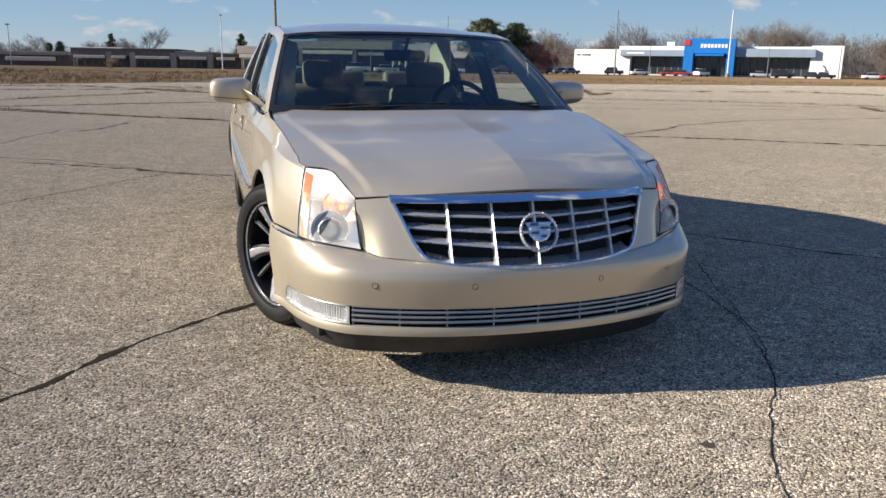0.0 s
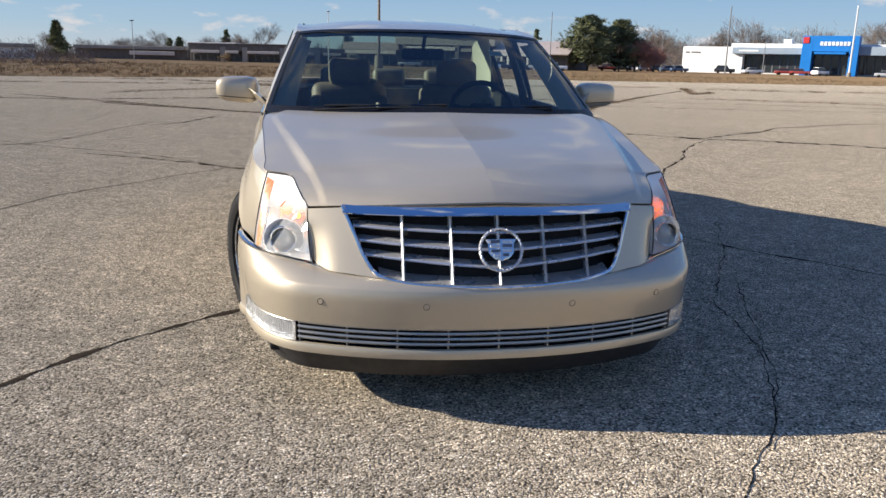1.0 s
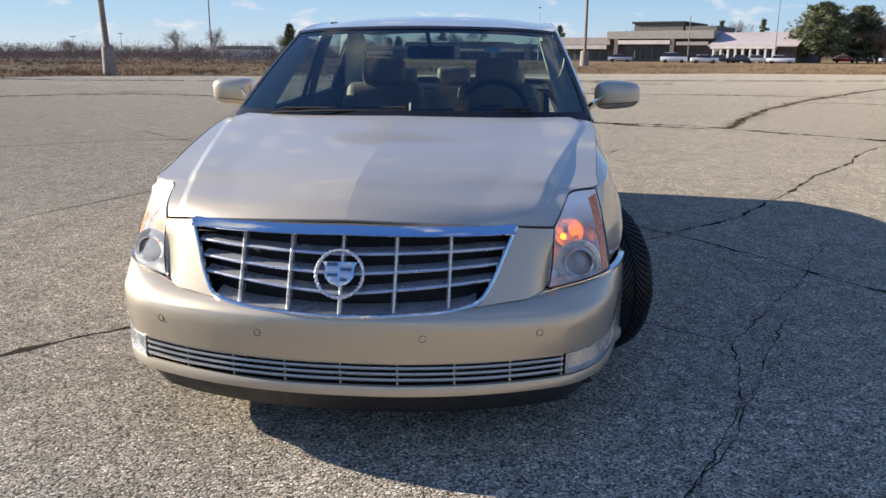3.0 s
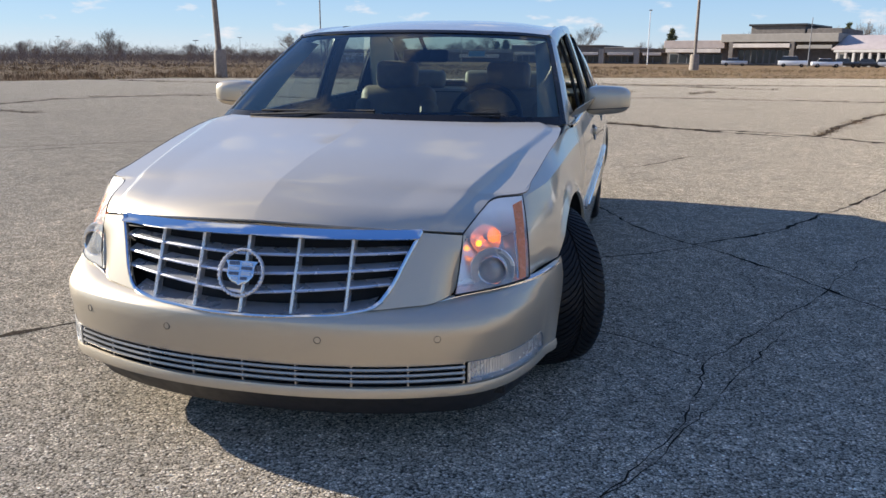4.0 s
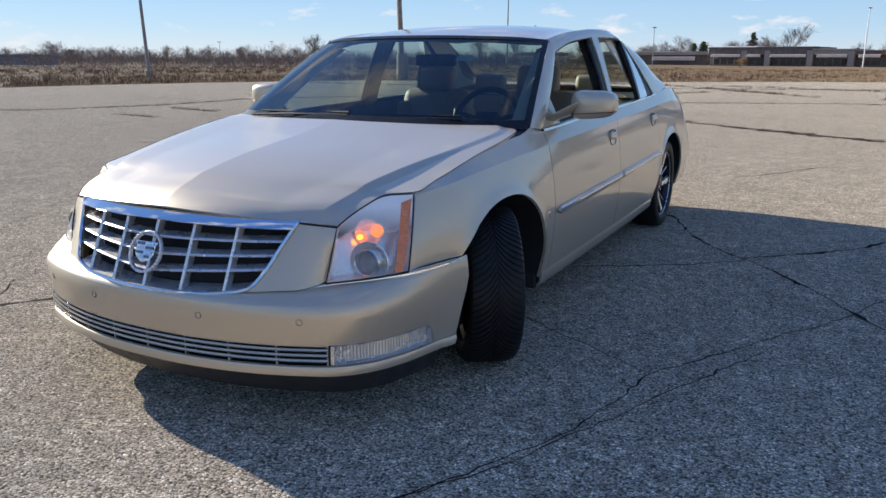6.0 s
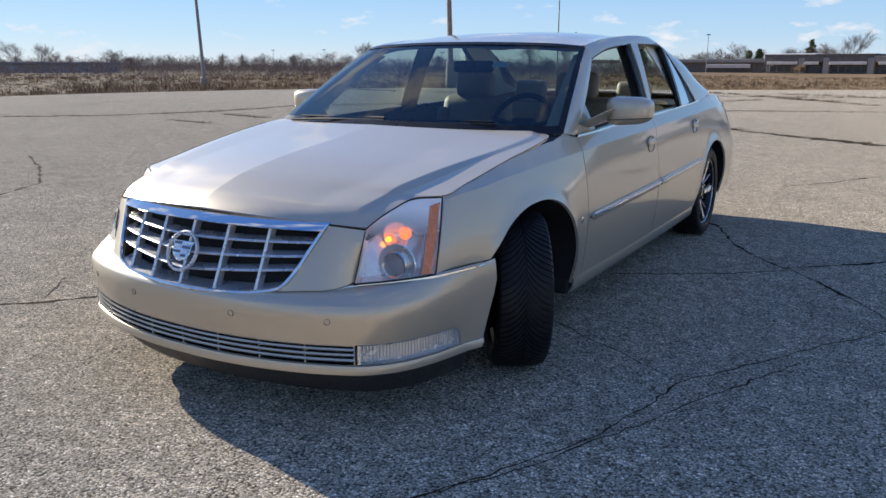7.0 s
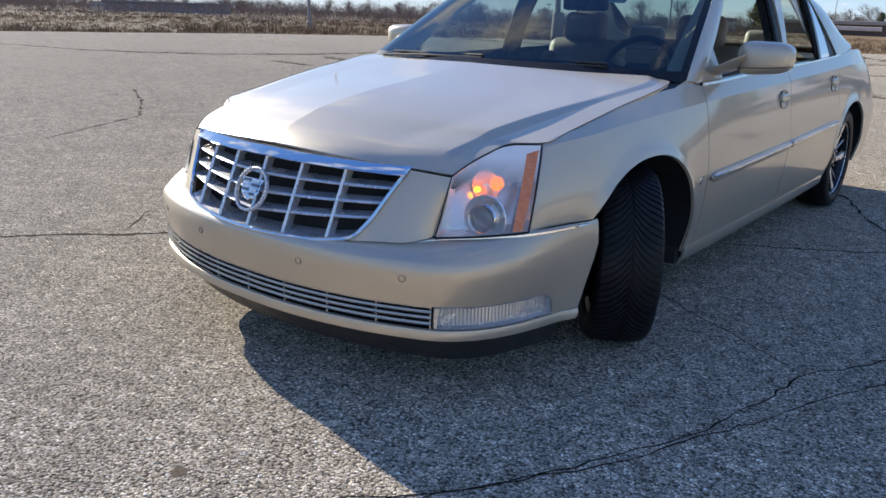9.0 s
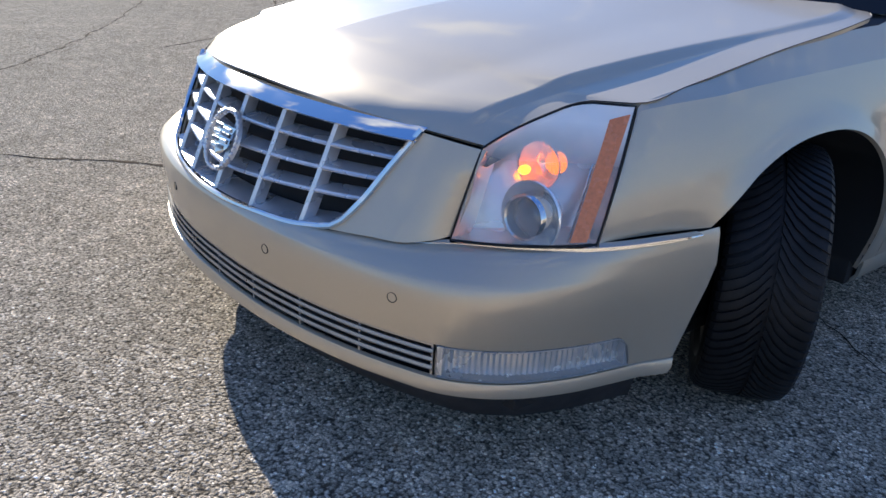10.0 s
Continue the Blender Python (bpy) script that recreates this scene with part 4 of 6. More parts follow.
    prof = ((0.004, -0.009), (0.010, -0.004), (0.009, 0.003), (0.001, 0.006), (-0.008, 0.006))

    def f(i, k):
        a = ss[i]
        p = UPPER_LINE(a)
        n = plan_at(a)[1]
        w = min(1, i / 10, (len(ss) - 1 - i) / 16)
        return Vector((p[0] + n[0] * prof[k][0] * 1.1, p[1] + n[1] * prof[k][0] * 1.1, p[2] - 0.003 + prof[k][1] * (0.25 + 0.75 * w)))

    m_part("lamp_moulding", sheet(f, range(0, len(ss), 2), range(5)), CHROME, car, "bright chrome moulding under the headlamp")

    # fog lamp, ribbed
    s0, s1 = S_GRILLE + 0.006, S_FOG + 0.029

    def fog(u, v, off):
        s = s0 + (s1 - s0) * u
        top = max(0.294, cover_low(s) - 0.0015)
        low = 0.291
        return bumper_pt(s, low + (top - low) * v, off)

    fl = m_part("fog_lamp", sheet(lambda u, v: fog(u, v, (-0.030 + 0.002 * math.sin(u * 34 * math.pi * 2)) if 0.03 < u < 0.97 and 0.04 < v < 0.96 else -0.012), lin(0, 1, 240), [0, 0.03, 0.08, 0.5, 0.92, 0.97, 1]), FOGBACK, car, "ribbed clear fog lamp set into the bumper")
    m_part("fog_lens", sheet(lambda u, v: fog(u, v, -0.009 + (0.0022 * math.sin(u * 34 * math.pi * 2) if u < 0.46 or u > 0.5 else 0)), lin(0, 1, 260), lin(0, 1, 6)), LENS, fl, "ribbed clear lens", sharp=80).visible_shadow = False
    m_part("fog_rim", tube([fog(u, 0, -0.010) for u in lin(0, 1, 30)] + [fog(1, v, -0.010) for v in lin(0, 1, 6)[1:]] + [fog(u, 1, -0.010) for u in lin(1, 0, 40)[1:]] + [fog(0, v, -0.010) for v in lin(1, 0, 6)[1:-1]], 0.0016, 6, closed=True), LOWBAR, fl)

    # ---- door mirror ----
    def egg(u, v, c=(1.028, 0.80, 1.085), r=(0.115, 0.068, 0.070)):
        cu, su, cv, sv = math.cos(u), math.sin(u), math.cos(v), math.sin(v)
        pw = lambda q, e: math.copysign(abs(q) ** e, q)
        x = r[0] * pw(cv, 0.5) * pw(cu, 0.5)
        y = r[1] * pw(cv, 0.55) * pw(su, 0.55)
        z = r[2] * pw(sv, 0.62)
        z *= 1 - 0.10 * (x / r[0])
        y += 0.012 * (x / r[0]) ** 2
        return (c[0] + x, c[1] + y, c[2] + z + 0.02 * (x / r[0]) * 0.2)

    mir = m_part("door_mirror", sheet(lambda u, v: egg(u, v), lin(0, 2 * math.pi, 40), lin(-math.pi / 2, math.pi / 2, 22)), PAINT, car, "champagne painted door mirror", sharp=60)
    sq = lambda q: math.copysign(abs(q) ** 0.6, q)
    m_part("mirror_foot", sheet(lambda t, k: Vector((0.862, 0.665, 1.020)).lerp(Vector((0.955, 0.785, 1.072)), t) + Vector((0.03 * sq(math.sin(k)), sq(math.cos(k)) * (0.082 - 0.036 * t), sq(math.sin(k)) * (0.034 + 0.008 * t))), lin(0, 1, 8), lin(0, 2 * math.pi, 28)), PAINT, mir, sharp=50)
    m_part("mirror_seam", tube([egg(u, -0.42) for u in lin(0, 2 * math.pi, 40)[:-1]], 0.0022, 6, closed=True), BLACK, mir)
    m_part("mirror_glass", turned(box(-0.085, 0.085, -0.002, 0.004, -0.042, 0.042, 0.002), Matrix.Translation((1.03, 0.858, 1.094))), MIRROR, mir)
    m_part("mirror_sail", sheet(lambda u, v: upper(0.482 + 0.27 * u * (1 - v) + 0.21 * v, 0.36 * v) + Vector((-0.004, 0, 0)), lin(0, 1, 5), lin(0, 1, 5)), PAINT, mir, thick=0.004)

    # ---- door handles ----
    for name, y, z in (("front_door_handle", 1.52, 0.857), ("rear_door_handle", 2.60, 0.892)):
        c = Vector((side_x(y, z), y, z))
        lean = pose(0, 0, 0, 0, -6, 0)
        cup = m_part(name, turned(spin([(0.0035, 0.060), (0.002, 0.055), (-0.008, 0.046), (-0.012, 0.0)], 32, "x"), Matrix.Translation(c) @ lean @ Matrix.Diagonal((1, 1, 0.74, 1))), PAINT, car, "door handle in a shallow cup")
        m_part("cup_rim", turned(tube([(0.003, 0.060 * math.copysign(abs(math.cos(w)) ** 0.7, math.cos(w)), 0.045 * math.copysign(abs(math.sin(w)) ** 0.7, math.sin(w))) for w in lin(0, 2 * math.pi, 32)[:-1]], 0.0026, 6, closed=True), Matrix.Translation(c) @ lean), BLACK, cup)
        m_part("grip", turned(box(-0.004, 0.018, -0.066, 0.062, -0.008, 0.030, 0.008, 3), Matrix.Translation(c) @ lean), PAINT, cup)
    m_part("fender_badge", box(side_x(0.395, 0.592) - 0.002, side_x(0.395, 0.592) + 0.003, 0.383, 0.405, 0.576, 0.606, 0.0015), CHROME, car, "small chrome badge on the fender")

# shut line between fender and door, hood and cowl
for p0, p1 in (((-0.62, 0.165, 1.018), (0.02, 0.105, 1.040)), ((0.0, 0.10, 1.020), (0.58, 0.20, 1.034))):
    arm = part("wiper", tube([p0, ((p0[0] + p1[0]) / 2 - 0.05, (p0[1] + p1[1]) / 2 - 0.03, (p0[2] + p1[2]) / 2 + 0.005), p1], 0.006, 6), DARK, car, "black windscreen wiper")
    part("wiper_blade", tube([(p0[0] + 0.05, p0[1] + 0.02, p0[2] + 0.02), (p1[0], p1[1] + 0.01, p1[2] + 0.012)], 0.006, 6), DARK, arm)

# ---- wheels ----
TYRE = [(-0.092, 0.250), (-0.110, 0.262), (-0.118, 0.285), (-0.117, 0.305), (-0.108, 0.325), (-0.095, 0.333), (-0.05, 0.337), (0, 0.338), (0.05, 0.337), (0.095, 0.333), (0.108, 0.325), (0.117, 0.305), (0.118, 0.285), (0.110, 0.262), (0.092, 0.250)]
tread_r = fun((0.0, 0.3452), (0.05, 0.3445), (0.09, 0.3405), (0.105, 0.334), (0.114, 0.322))


def tread():
    """Directional V blocks, parted by narrow grooves."""
    bm = bmesh.new()
    n = 80
    for i in range(n):
        for sd in (1, -1):
            a0 = 2 * math.pi * (i + (0.5 if sd < 0 else 0)) / n
            wd = 2 * math.pi / n * 0.76
            xs = (0.004, 0.03, 0.06, 0.088, 0.103, 0.113)
            rows = []
            for x in xs:
                lag = 0.42 * (1 - math.exp(-x * 20)) * 0.72
                rr, base = tread_r(x), tread_r(x) - 0.012
                ring = []
                for da, r in ((0, base), (0.004, rr), (wd - 0.004, rr), (wd, base)):
                    w = a0 + lag + da
                    ring.append(bm.verts.new((sd * x, r * math.cos(w), r * math.sin(w))))
                rows.append(ring)
            for p, q in zip(rows, rows[1:]):
                for k in range(3):
                    bm.faces.new((p[k], p[k + 1], q[k + 1], q[k]) if sd > 0 else (q[k], q[k + 1], p[k + 1], p[k]))
            bm.faces.new(rows[0] if sd < 0 else rows[0][::-1])
            bm.faces.new(rows[-1] if sd > 0 else rows[-1][::-1])
    return bm


def wheel(name, m):
    """Outer face towards +x."""
    hub = part(name, turned(spin([(0.098, 0.250), (0.094, 0.242), (0.05, 0.232), (-0.085, 0.225), (-0.095, 0.250)], 56), Matrix()), RIM_BLACK, car, "black and machined silver alloy wheel with tyre")
    tyre = part("tyre", spin(TYRE, 72), RUBBER, hub, "black tyre with a V tread")
    part("tread", tread(), RUBBER, tyre, sharp=30)
    part("rim_lip", spin([(0.096, 0.252), (0.100, 0.250), (0.100, 0.247), (0.096, 0.245)], 64), RIM_SILVER, hub, "machined silver rim edge")
    part("brake_disc", spin([(-0.01, 0.0), (-0.01, 0.15), (-0.03, 0.15), (-0.03, 0.0)], 40), plain("brake_steel", (0.25, 0.24, 0.23), 0.45, 1.0, grain=0.2), hub)
    part("wheel_centre", spin([(0.02, 0.072), (0.062, 0.070), (0.070, 0.058), (0.068, 0.034), (0.074, 0.030), (0.076, 0.0)], 36), RIM_BLACK, hub)
    part("wheel_dish", spin([(0.015, 0.0), (0.012, 0.10), (-0.005, 0.20), (-0.01, 0.235)], 40), RIM_BLACK, hub)
    for k in range(5):
        rot = pose(0, 0, 0, 72 * k + 14, 0, 0)

        # each spoke sweeps sideways as it widens towards the rim
        def f(u, v, w0, w1, bend, x0):
            r = 0.048 + 0.196 * v
            w = (w0 + (w1 - w0) * v ** 1.3) * (u - 0.5)
            off = bend * v ** 1.7
            e = 1 - (2 * u - 1) ** 8
            return (x0 + 0.034 * v - 0.004 * (1 - e), off + w, math.sqrt(max(0.0004, r * r - (off + w) ** 2)))

        spoke = part("spoke", turned(sheet(lambda u, v: f(u, v, 0.022, 0.046, -0.062, 0.056), lin(0, 1, 8), lin(0, 1, 12)), rot), RIM_SILVER, hub, "machined silver spoke", thick=0.006)
        part("spoke_back", turned(sheet(lambda u, v: f(u, v, 0.040, 0.078, -0.066, 0.048), lin(0, 1, 6), lin(0, 1, 12)), rot), RIM_BLACK, spoke, thick=0.03)
        thin = part("thin_spoke", turned(sheet(lambda u, v: f(u, v, 0.022, 0.030, -0.030, 0.040), lin(0, 1, 6), lin(0, 1, 10)), rot @ pose(0, 0, 0, 36, 0, 0)), RIM_BLACK, hub, thick=0.022)
        part("bright_edge", turned(sheet(lambda u, v: f(u, v, 0.006, 0.009, -0.030, 0.0435), lin(0, 1, 3), lin(0.08, 1, 10)), rot @ pose(0, 0, 0, 36, 0, 0)), RIM_SILVER, thin, thick=0.003)
        part("wheel_nut", turned(spin([(0.058, 0.010), (0.078, 0.009), (0.080, 0.0)], 6), rot @ Matrix.Translation((0, 0, 0.052)) @ pose(0, 0, 0, 36)), CHROME, hub)
    hub.matrix_local = m
    return hub


wheel("front_wheel", pose(0.822, AXLE_F + 0.015, HUB, 0, 0, 34))
wheel("front_wheel", pose(-0.815, AXLE_F + 0.015, HUB, 0, 0, 180 + 25))
wheel("rear_wheel", pose(0.815, AXLE_R, HUB, 25, 0, 0))
wheel("rear_wheel", pose(-0.815, AXLE_R, HUB, 0, 0, 180))


# ---- cabin ----
def cushion(x0, x1, y0, y1, z0, z1, r=0.05):
    return box(x0, x1, y0, y1, z0, z1, r, 4)


part("cabin_floor", box(-0.84, 0.84, 0.2, 2.9, 0.25, 0.30, 0.01), DASH, car)
part("dashboard", sheet(lambda u, k: (u * 0.80, (0.10 + 0.17 * u * u, 0.40, 0.66, 0.74, 0.76, 0.70)[k] if k else 0.09 + 0.2 * u * u, ((0.965, 0.985, 0.985, 0.955, 0.85, 0.55)[k]) + (0.02 * math.exp(-((u - 0.45) / 0.22) ** 2) if 0 < k < 4 else 0)), lin(-1, 1, 30), range(6)), DASH, car, "dark grey dashboard", thick=0.02)
sw = part("steering_wheel", turned(tube([(0.19 * math.cos(w), 0.19 * math.sin(w), 0) for w in lin(0, 2 * math.pi, 40)[:-1]], 0.016, 10, closed=True), Matrix.Translation((0.38, 0.93, 0.965)) @ pose(0, 0, 0, 66)), DASH, car, "dark leather steering wheel")
part("wheel_boss", turned(box(-0.075, 0.075, -0.06, 0.06, -0.05, 0.02, 0.025, 3), Matrix.Translation((0.38, 0.93, 0.965)) @ pose(0, 0, 0, 66)), DASH, sw)
for a in (0.25, 2.89, 4.71):
    part("wheel_spoke", turned(tube([(0.04 * math.cos(a), 0.04 * math.sin(a), 0), (0.185 * math.cos(a), 0.185 * math.sin(a), 0)], 0.014, 6), Matrix.Translation((0.38, 0.93, 0.965)) @ pose(0, 0, 0, 66)), DASH, sw)
rvm = part("inner_mirror", box(-0.105, 0.155, 0.985, 1.03, 1.262, 1.330, 0.02, 3), TRIMBLACK, car, "black inner mirror")
part("mirror_mount", tube([(0.025, 1.0, 1.32), (0.02, 0.90, 1.395)], 0.012, 6), TRIMBLACK, rvm)
for sx in (1, -1):
    seat = part("front_seat", cushion(sx * 0.37 - 0.26, sx * 0.37 + 0.26, 1.15, 1.72, 0.42, 0.62, 0.06), LEATHER, car, "cream leather front seat")
    part("seat_back", turned(cushion(-0.255, 0.255, -0.07, 0.09, 0.0, 0.60, 0.065), Matrix.Translation((sx * 0.37, 1.66, 0.52)) @ pose(0, 0, 0, -14)), LEATHER, seat)
    for q in (-1, 1):
        part("side_bolster", turned(cushion(q * 0.22 - 0.05, q * 0.22 + 0.05, -0.11, 0.08, 0.02, 0.50, 0.045), Matrix.Translation((sx * 0.37, 1.66, 0.52)) @ pose(0, 0, 0, -14)), LEATHER, seat)
        part("headrest_post", tube([(sx * 0.37 + q * 0.06, 1.78, 1.06), (sx * 0.37 + q * 0.06, 1.80, 1.16)], 0.007, 8), CHROME, seat)
    part("headrest", turned(cushion(-0.14, 0.14, -0.05, 0.06, -0.09, 0.09, 0.045), Matrix.Translation((sx * 0.37, 1.765, 1.175)) @ pose(0, 0, 0, -8)), LEATHER, seat)
    # inner trim
    ws_in = lambda u, t: screen(0.985, 0.01 + 0.96 * t) + Vector((-0.004 - 0.125 * (1 - 0.4 * t) * u, 0.010 + 0.065 * u, -0.014 - 0.02 * u))
    bm = turned(sheet(ws_in, lin(0, 1, 4), lin(0, 1, 16)), Matrix.Diagonal((sx, 1, 1, 1)))
    part("pillar_trim", bm, LINER, car, "cream pillar trim")
    bm = turned(sheet(lambda u, v: upper(1.58 + 0.15 * u, v) + Vector((-0.05, 0, 0)), lin(0, 1, 4), lin(-0.2, 1, 6)), Matrix.Diagonal((sx, 1, 1, 1)))
    part("post_trim", bm, DASH, car, thick=0.01)
    bm = turned(sheet(lambda u, v: upper(2.12 + 0.5 * (1 - v) + (0.5 + 0.25 * (1 - v)) * u, v * 0.95) + Vector((-0.05, 0, 0)), lin(0, 1, 6), lin(0, 1, 6)), Matrix.Diagonal((sx, 1, 1, 1)))
    part("rear_trim", bm, LINER, car, thick=0.01)
    bm = turned(sheet(lambda y, k: (RAIL(y)[0] - (0.03, 0.05, 0.09, 0.10)[k], y, (RAIL(y)[1] - 0.005, RAIL(y)[1] - 0.02, 0.80, 0.35)[k]), lin(0.5, 2.6, 20), range(4)), Matrix.Diagonal((sx, 1, 1, 1)))
    part("door_trim", bm, DASH, car, "dark door trim")
part("rear_bench", cushion(-0.70, 0.70, 2.10, 2.62, 0.40, 0.62, 0.06), LEATHER, car, "cream leather rear bench")
part("bench_back", turned(cushion(-0.70, 0.70, -0.08, 0.08, 0, 0.56, 0.06), Matrix.Translation((0, 2.62, 0.52)) @ pose(0, 0, 0, -20)), LEATHER, car)
for x in (-0.42, 0.0, 0.42):
    part("rear_headrest", turned(cushion(-0.13, 0.13, -0.05, 0.05, -0.07, 0.08, 0.04), Matrix.Translation((x, 2.80, 1.11)) @ pose(0, 0, 0, -12)), LEATHER, car)
part("parcel_shelf", sheet(lambda u, v: (u * 0.74, 2.72 + 0.62 * v, 1.03 + 0.02 * v), lin(-1, 1, 4), lin(0, 1, 3)), DASH, car, thick=0.02)
part("headliner", sheet(lambda u, v: Vector(roof(u * 0.97, 0.02 + 0.96 * v)) + Vector((0, 0, -0.035)), lin(-1, 1, 16), lin(0, 1, 14)), LINER, car, "cream headliner")


# ---- ground ----
ground = tagged(part("ground", sheet(lambda u, v: (u, v, -0.09), (-2500, -300, -60, 60, 300, 2500), (-2500, -300, -60, 60, 300, 2500)), GRASS), "dry brown grass ground reaching the horizon", "ground", kind="structure")
EDGE = [(-31, -70), (-32, 0), (-30.5, 17), (-29, 27), (-24, 37), (-10, 42), (0, 50), (16, 56), (33, 57), (60, 59), (120, 62), (120, -70)]
bm = bmesh.new()
rng = random.Random(5)
ring = []
for (ax, ay), (bx, by) in zip(EDGE, EDGE[1:] + EDGE[:1]):
    k = max(2, int(math.hypot(bx - ax, by - ay) / 1.5))
    for i in range(k):
        j = 0.35 if abs(ay) < 69 or abs(by) < 69 else 0
        ring.append((ax + (bx - ax) * i / k + rng.uniform(-j, j), ay + (by - ay) * i / k + rng.uniform(-j, j)))
top = [bm.verts.new((x, y, 0)) for x, y in ring]
bot = [bm.verts.new((x, y, -0.10)) for x, y in ring]
bm.faces.new(top)
for i in range(len(top)):
    j = (i + 1) % len(top)
    bm.faces.new((top[i], bot[i], bot[j], top[j]))
bmesh.ops.recalc_face_normals(bm, faces=bm.faces)
tagged(part("pavement", bm, ASPHALT, sharp=30), "weathered light grey asphalt lot with exposed stones", "pavement", kind="structure")


# ---- cracks in the asphalt ----
# brown of dirt, deepened for the shade down inside the cracks
CRACKDARK = plain("crack_dirt_and_shade", (0.035, 0.027, 0.02), 0.95, grain=0.5, size=60, bump=0.6, Specular_IOR_Level=0.02)


def m_blades(name, *tones):
    """Dry stalks: each blade has a tone of its own, in patches."""
    m = Nodes(name, rough=0.95, Specular_IOR_Level=0.04)
    isle = m.n.new("ShaderNodeNewGeometry").outputs["Random Per Island"]
    tone = m.ramp(isle, *[(i / (len(tones) - 1), c) for i, c in enumerate(tones)])
    patch = m.ramp(m.noise(0.22, 4, 0.6), (0.35, 0.62), (0.65, 1.25))
    m.set("Base Color", m.mix(1.0, tone, patch, "MULTIPLY"))
    return m.mat


STRAW = m_blades("dry_straw", (0.13, 0.09, 0.055), (0.25, 0.175, 0.10), (0.33, 0.25, 0.15), (0.22, 0.16, 0.10))
WEED = m_blades("dry_weeds", (0.07, 0.05, 0.035), (0.14, 0.095, 0.06), (0.19, 0.13, 0.08), (0.10, 0.075, 0.05))
rng = random.Random(11)


def crack(points, width, label="dark open crack in the asphalt"):
    """An uneven strip along a broken line, dirt and the crack's shade in one dark colour."""
    width *= 0.62 if width > 0.04 else 1.0
    pts = [Vector((*p, 0)) for p in points]
    fine = []
    for a, b in zip(pts, pts[1:]):
        n = max(2, min(60, int((b - a).length / 0.05)))
        fine += [a.lerp(b, i / n) for i in range(n)]
    fine.append(pts[-1])
    step = (fine[1] - fine[0]).length
    bm = bmesh.new()
    rows = []
    seed = rng.uniform(0, 100)
    for i, p in enumerate(fine):
        d = (fine[min(i + 1, len(fine) - 1)] - fine[max(i - 1, 0)]).normalized()
        n = Vector((-d.y, d.x, 0))
        s = i * step
        wander = 0.035 * noise.noise((s * 3, seed, 0)) + 0.02 * noise.noise((s * 14, seed, 5))
        if len(fine) * step > 8:
            wander += 0.15 * noise.noise((s * 0.6, seed, 9))
        w = width * max(0.10, 0.55 + 1.2 * noise.noise((s * 5, seed, 3)) + 0.8 * noise.noise((s * 23, seed, 8)))
        end = min(1, (i + 0.3) / 6, (len(fine) - 0.7 - i) / 6)
        c = p + n * wander
        rows.append([bm.verts.new((*(c + n * q * w * end).xy, z)) for q, z in ((-0.5, 0.0015), (0.0, 0.004), (0.5, 0.0015))])
    for a, b in zip(rows, rows[1:]):
        bm.faces.new((a[0], b[0], b[1], a[1]))
        bm.faces.new((a[1], b[1], b[2], a[2]))
    return tagged(part("crack", bm, CRACKDARK), label, "crack", "cracks in the asphalt", "structure")


